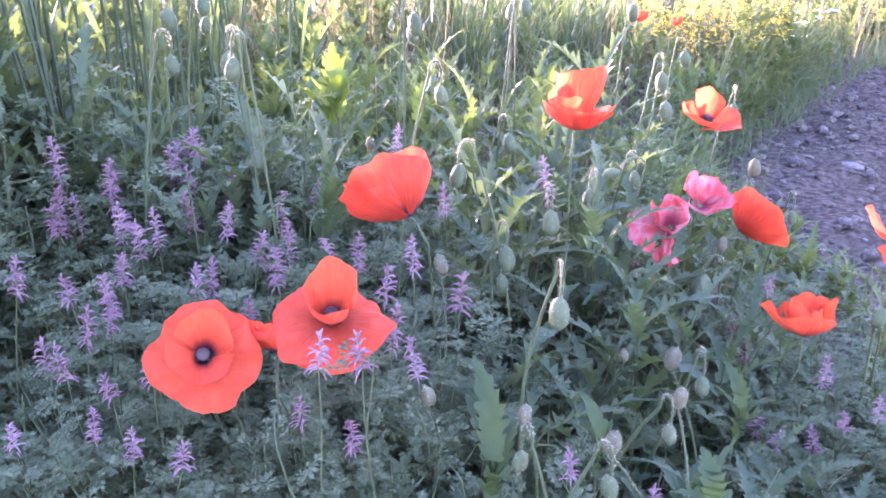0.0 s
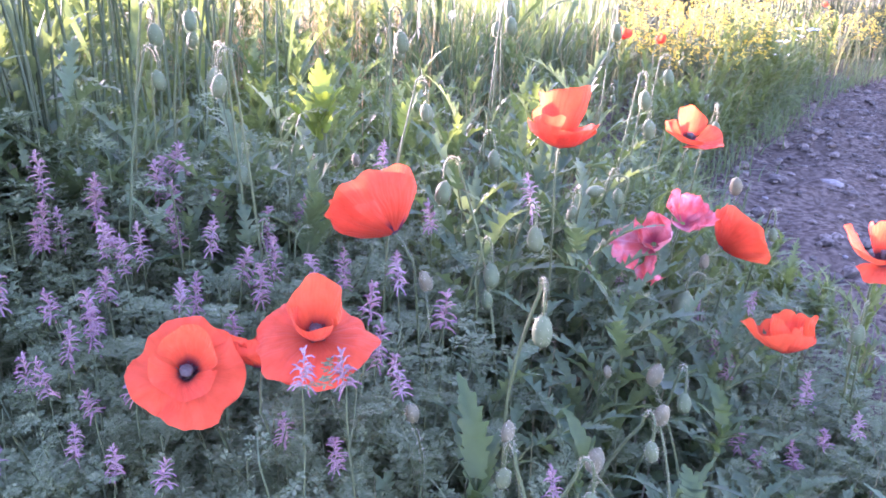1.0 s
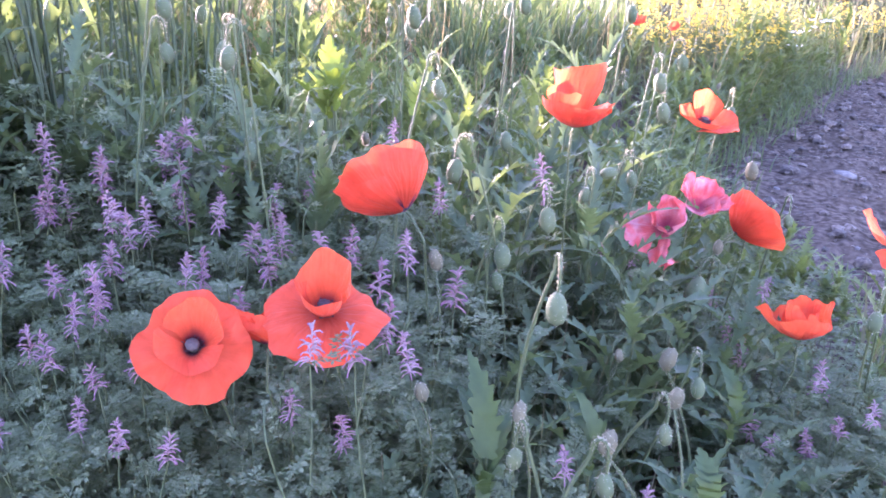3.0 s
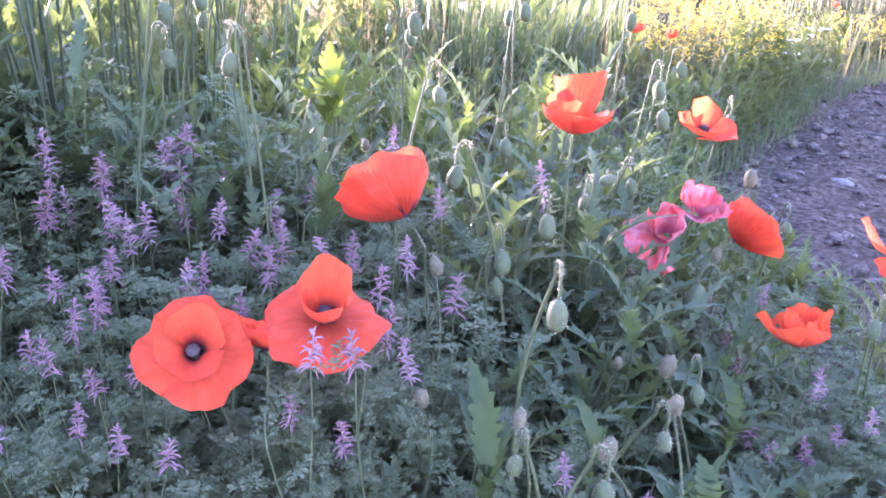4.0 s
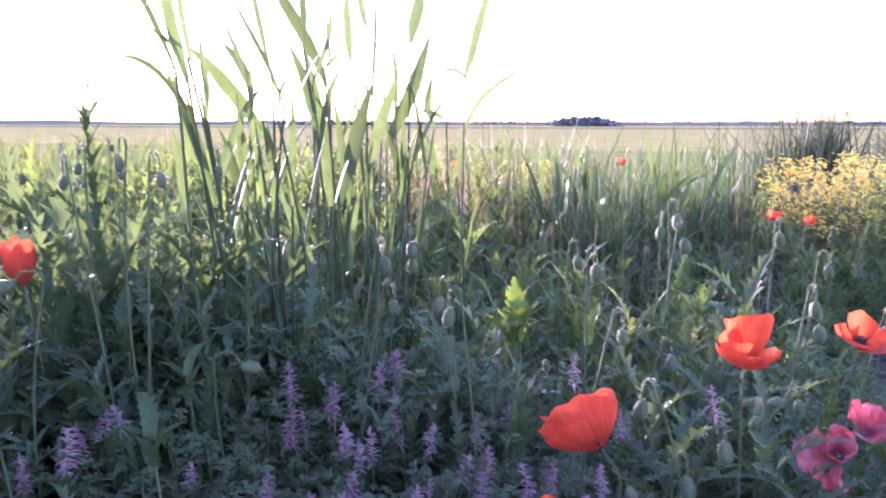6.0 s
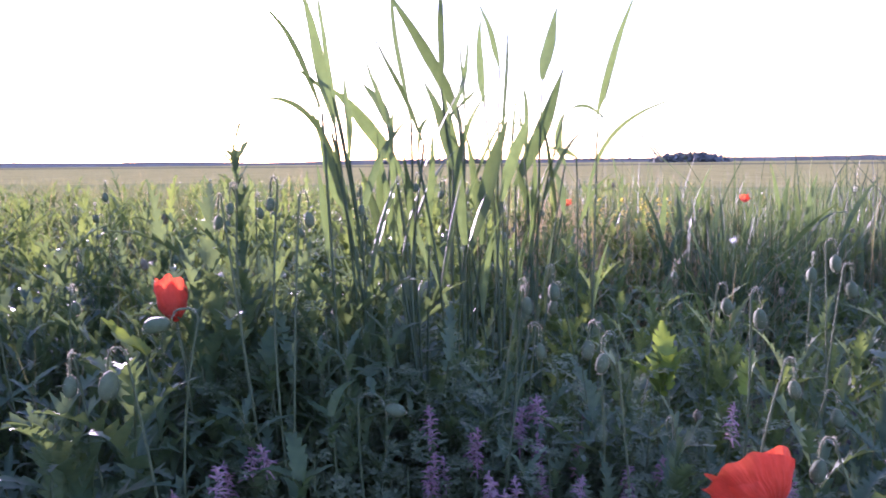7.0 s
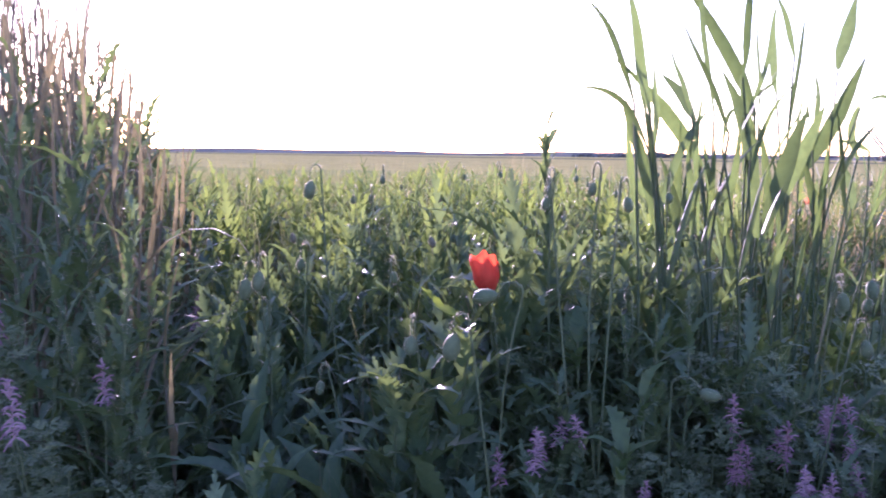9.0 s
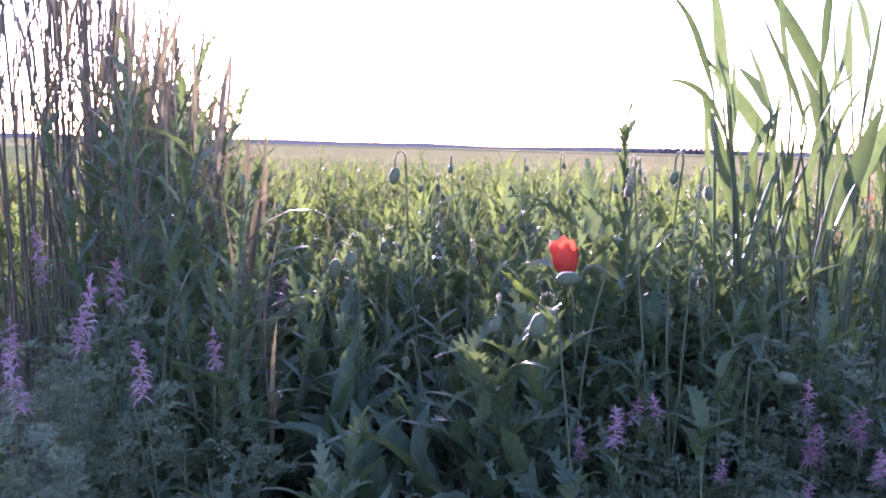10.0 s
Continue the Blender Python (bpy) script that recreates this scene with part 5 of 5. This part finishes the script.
grass("seeding_grass", 500, area(-3.5, 2.0, 1.6, 6.5), (1.0, 1.45), 0.0025, 14, "thin dry stalks of seeding grass", DRY_GRASS, 0.2)


def edge_sampler(r, count):
    y = r.uniform(1.25, 6.0, count)
    return soil_edge(y) + np.abs(r.normal(size=count)) * 0.06 - 0.03, y


grass("edge_grass", 900, edge_sampler, (0.3, 0.9), 0.004, 16, "low grass creeping over the edge of the bare earth", WHEAT_LEAF, 1.3)


def tuft(x, y, wide, high, count, seed, label="tall dark tuft of grass", material=DARK_REED):
    r = np.random.default_rng(seed)

    def sampler(_, n):
        return x + r.normal(size=n) * r.uniform(0.2, 1.2, n) * wide, y + r.normal(size=n) * wide * 0.5
    k = high / float(canopy(np.array([x]), np.array([y]))[0])
    grass("tall_tuft", count, sampler, (k * 0.55, k), 0.011, seed, label, material, 0.3)


tuft(1.0, 5.3, 0.14, 0.98, 360, 7)
tuft(0.85, 5.2, 0.22, 0.8, 300, 20)
tuft(1.8, 6.9, 0.13, 0.9, 260, 8)
tuft(2.35, 6.9, 0.2, 0.82, 260, 21)
tuft(2.8, 7.2, 0.16, 0.85, 200, 22)
tuft(-0.35, 3.7, 0.28, 0.6, 320, 9, "tall tuft of grass", WHEAT_LEAF)
for k, (x, y, w, h) in enumerate([(-0.42, 3.0, 0.1, 0.6), (-0.24, 3.3, 0.12, 0.62), (0.02, 2.9, 0.1, 0.58), (0.16, 3.5, 0.14, 0.62), (-0.1, 3.9, 0.16, 0.64), (0.4, 5.6, 0.3, 0.7)]):
    tuft(x, y, w, h, 150, 80 + k, "tall tuft of grass", WHEAT_LEAF)
tuft(-0.06, 2.5, 0.07, 0.56, 110, 10, "tall tuft of grass", WHEAT_LEAF)
tuft(0.35, 4.4, 0.25, 0.56, 240, 11, "tall tuft of grass", WHEAT_LEAF)
tuft(-1.2, 4.6, 0.5, 0.6, 300, 12, "tall tuft of grass", WHEAT_LEAF)
for k, (x, y, w, h) in enumerate([(-2.6, 3.6, 0.2, 0.6), (-2.0, 2.6, 0.12, 0.55), (-3.4, 4.8, 0.3, 0.62), (-1.6, 3.3, 0.15, 0.58), (-2.9, 6.0, 0.3, 0.62), (-4.2, 6.6, 0.4, 0.62), (-0.9, 6.2, 0.3, 0.62), (0.3, 6.5, 0.3, 0.62)]):
    tuft(x, y, w, h, 130, 60 + k, "tall tuft of grass", WHEAT_LEAF)


# ---- mustard in flower ----
def mustard(x, y, wide, high, stems, seed):
    r = np.random.default_rng(seed)
    t = thing("mustard", (x, y, 0), "bushy wild mustard covered with yellow flowers", "wild mustard", "mustard bushes")
    s, fl, lf = Shape(), Shape(), Shape()
    for _ in range(stems):
        a, d = r.uniform(0, 6.28), wide * math.sqrt(r.random())
        e = np.array([math.cos(a) * d, math.sin(a) * d, high * r.uniform(0.55, 1.0)])
        p = bend(e * [0.5, 0.5, 0], e * [0.8, 0.8, 0.6], e, 6)
        s.tube(p, 0.0013, 4)
        for k in (1, 2, 3):
            lobed_leaf(lf, p[k], r.uniform(0, 6.28), 0.8, 0.06, 0.022, 3, 0.5, 1.0, r)
        for _ in range(11):
            o = e + [*r.normal(size=2) * 0.012, r.uniform(-0.07, 0.012)]
            tilt = r.normal(size=2) * 0.4
            b = r.uniform(0, 6.28)
            for q in range(4):
                c = b + q * math.pi / 2
                d1 = np.array([math.cos(c), math.sin(c), tilt[0] * math.cos(c) + tilt[1] * math.sin(c) + 0.25])
                d2 = np.array([-math.sin(c), math.cos(c), 0.1])
                fl.add([o, o + d1 * 0.006 - d2 * 0.0045, o + d1 * 0.0105, o + d1 * 0.006 + d2 * 0.0045], [(0, 1, 2, 3)])
    part("stem", s, STEM, t, "", True, "stuff")
    part("foliage", lf, POPPY_LEAF, t, "", True, "stuff")
    part("blossom", fl, YELLOW, t, "small yellow four-petalled flowers", True, "stuff")


for k, (x, y, w, h, st) in enumerate([(0.78, 3.4, 0.27, 0.53, 110), (1.02, 4.0, 0.25, 0.53, 62), (0.68, 3.9, 0.2, 0.50, 45), (1.8, 5.4, 0.35, 0.36, 14), (2.25, 6.1, 0.22, 0.4, 40), (2.75, 6.6, 0.3, 0.42, 50), (-0.45, 3.1, 0.16, 0.52, 30)]):
    mustard(x, y, w, h, st, 900 + k)

# ---- dandelion clock ----
clock = thing("dandelion_clock", (-0.03, 2.2, 0), "white dandelion seed head on a thin stalk", "dandelion")
s = Shape()
s.tube(bend((0, 0, 0), (0.01, 0, 0.2), (0, 0, 0.45), 6), 0.0016, 5)
part("stem", s, STEM, clock)
s = Shape()
g = np.random.default_rng(4)
s.hairs(np.zeros((1, 3)) + [0, 0, 0.45], 260, 0.013, g)
s.v = [(v - [0, 0, 0.45]) * [1, 1, 1] + [0, 0, 0.45] for v in s.v]
part("seed_head", s, WHITE_FLUFF, clock, "white fluff", False, "stuff")



# ---- white flowers by the track ----
def white_flower(x, y, high, heads, seed):
    g = np.random.default_rng(seed)
    t = thing("white_flower", (x, y, 0), "wild plant with loose white flowers beside the track", "wildflower", "white flowers")
    for _ in range(heads):
        e = np.array([*g.normal(size=2) * 0.035, high * g.uniform(0.75, 1.05)])
        st, fl = Shape(), Shape()
        st.tube(bend((0, 0, 0), e * [0.4, 0.4, 0.6], e, 6), 0.0014, 5)
        part("stem", st, STEM, t)
        for q in range(5):
            c = q * 1.257 + g.uniform(-0.2, 0.2)
            d1 = np.array([math.cos(c), math.sin(c), g.uniform(0.1, 0.7)])
            d2 = np.array([-math.sin(c), math.cos(c), 0.0])
            fl.add([e, e + d1 * 0.011 - d2 * 0.008, e + d1 * 0.02 - d2 * 0.004, e + d1 * 0.02 + d2 * 0.004, e + d1 * 0.011 + d2 * 0.008], [(0, 1, 2, 3, 4)])
        part("blossom", fl, WHITE_FLUFF, t, "open white flower")


for k, (x, y, h, n) in enumerate([(1.3, 4.15, 0.3, 4), (1.4, 4.4, 0.31, 3), (1.62, 4.75, 0.33, 4), (1.2, 3.95, 0.26, 2)]):
    white_flower(x, y, h, n, 970 + k)


# ---- clods and stones on the track ----
def lump(shape, place, size, r, flat=0.6):
    bm = bmesh.new()
    bmesh.ops.create_icosphere(bm, subdivisions=1, radius=1)
    v = np.array([w.co for w in bm.verts])
    f = [[w.index for w in q.verts] for q in bm.faces]
    bm.free()
    v = v * (1 + 0.22 * r.normal(size=(len(v), 1))) * [1, r.uniform(0.7, 1.1), flat] * size
    shape.add(turn_z(v, r.uniform(0, 6.28)) + np.asarray(place), f)


r = np.random.default_rng(12)
s = Shape()
made = 0
while made < 7000:
    x, y = r.uniform(0.5, 3.6), r.uniform(1.0, 6.2)
    if bare(x, y, -0.02):
        size = 0.0035 + 0.02 * r.random() ** 4
        lump(s, (x, y, size * 0.1 - 0.006 + 0.03 * noise.noise((x * 2.2, y * 2.2, 0)) + 0.0), size, r)
        made += 1
tagged(new("clods", s.mesh("clods", CLOD, False)), "crumbs and clods of dry brown earth", "earth", "", "stuff")
for x, y, size in ((1.075, 2.53, 0.032), (1.02, 2.9, 0.013), (0.84, 2.35, 0.009), (1.3, 3.3, 0.014), (1.5, 2.7, 0.012), (0.9, 1.9, 0.008), (1.9, 4.1, 0.02)):
    s = Shape()
    lump(s, (0, 0, 0), size, r, 0.55)
    ob = new("stone", s.mesh("stone", STONE))
    ob.location = (x, y, size * 0.3 + 0.03 * noise.noise((x * 2.2, y * 2.2, 0)) - 0.012)
    tagged(ob, "pale grey stone lying on the bare earth", "stone", "stones on the track")
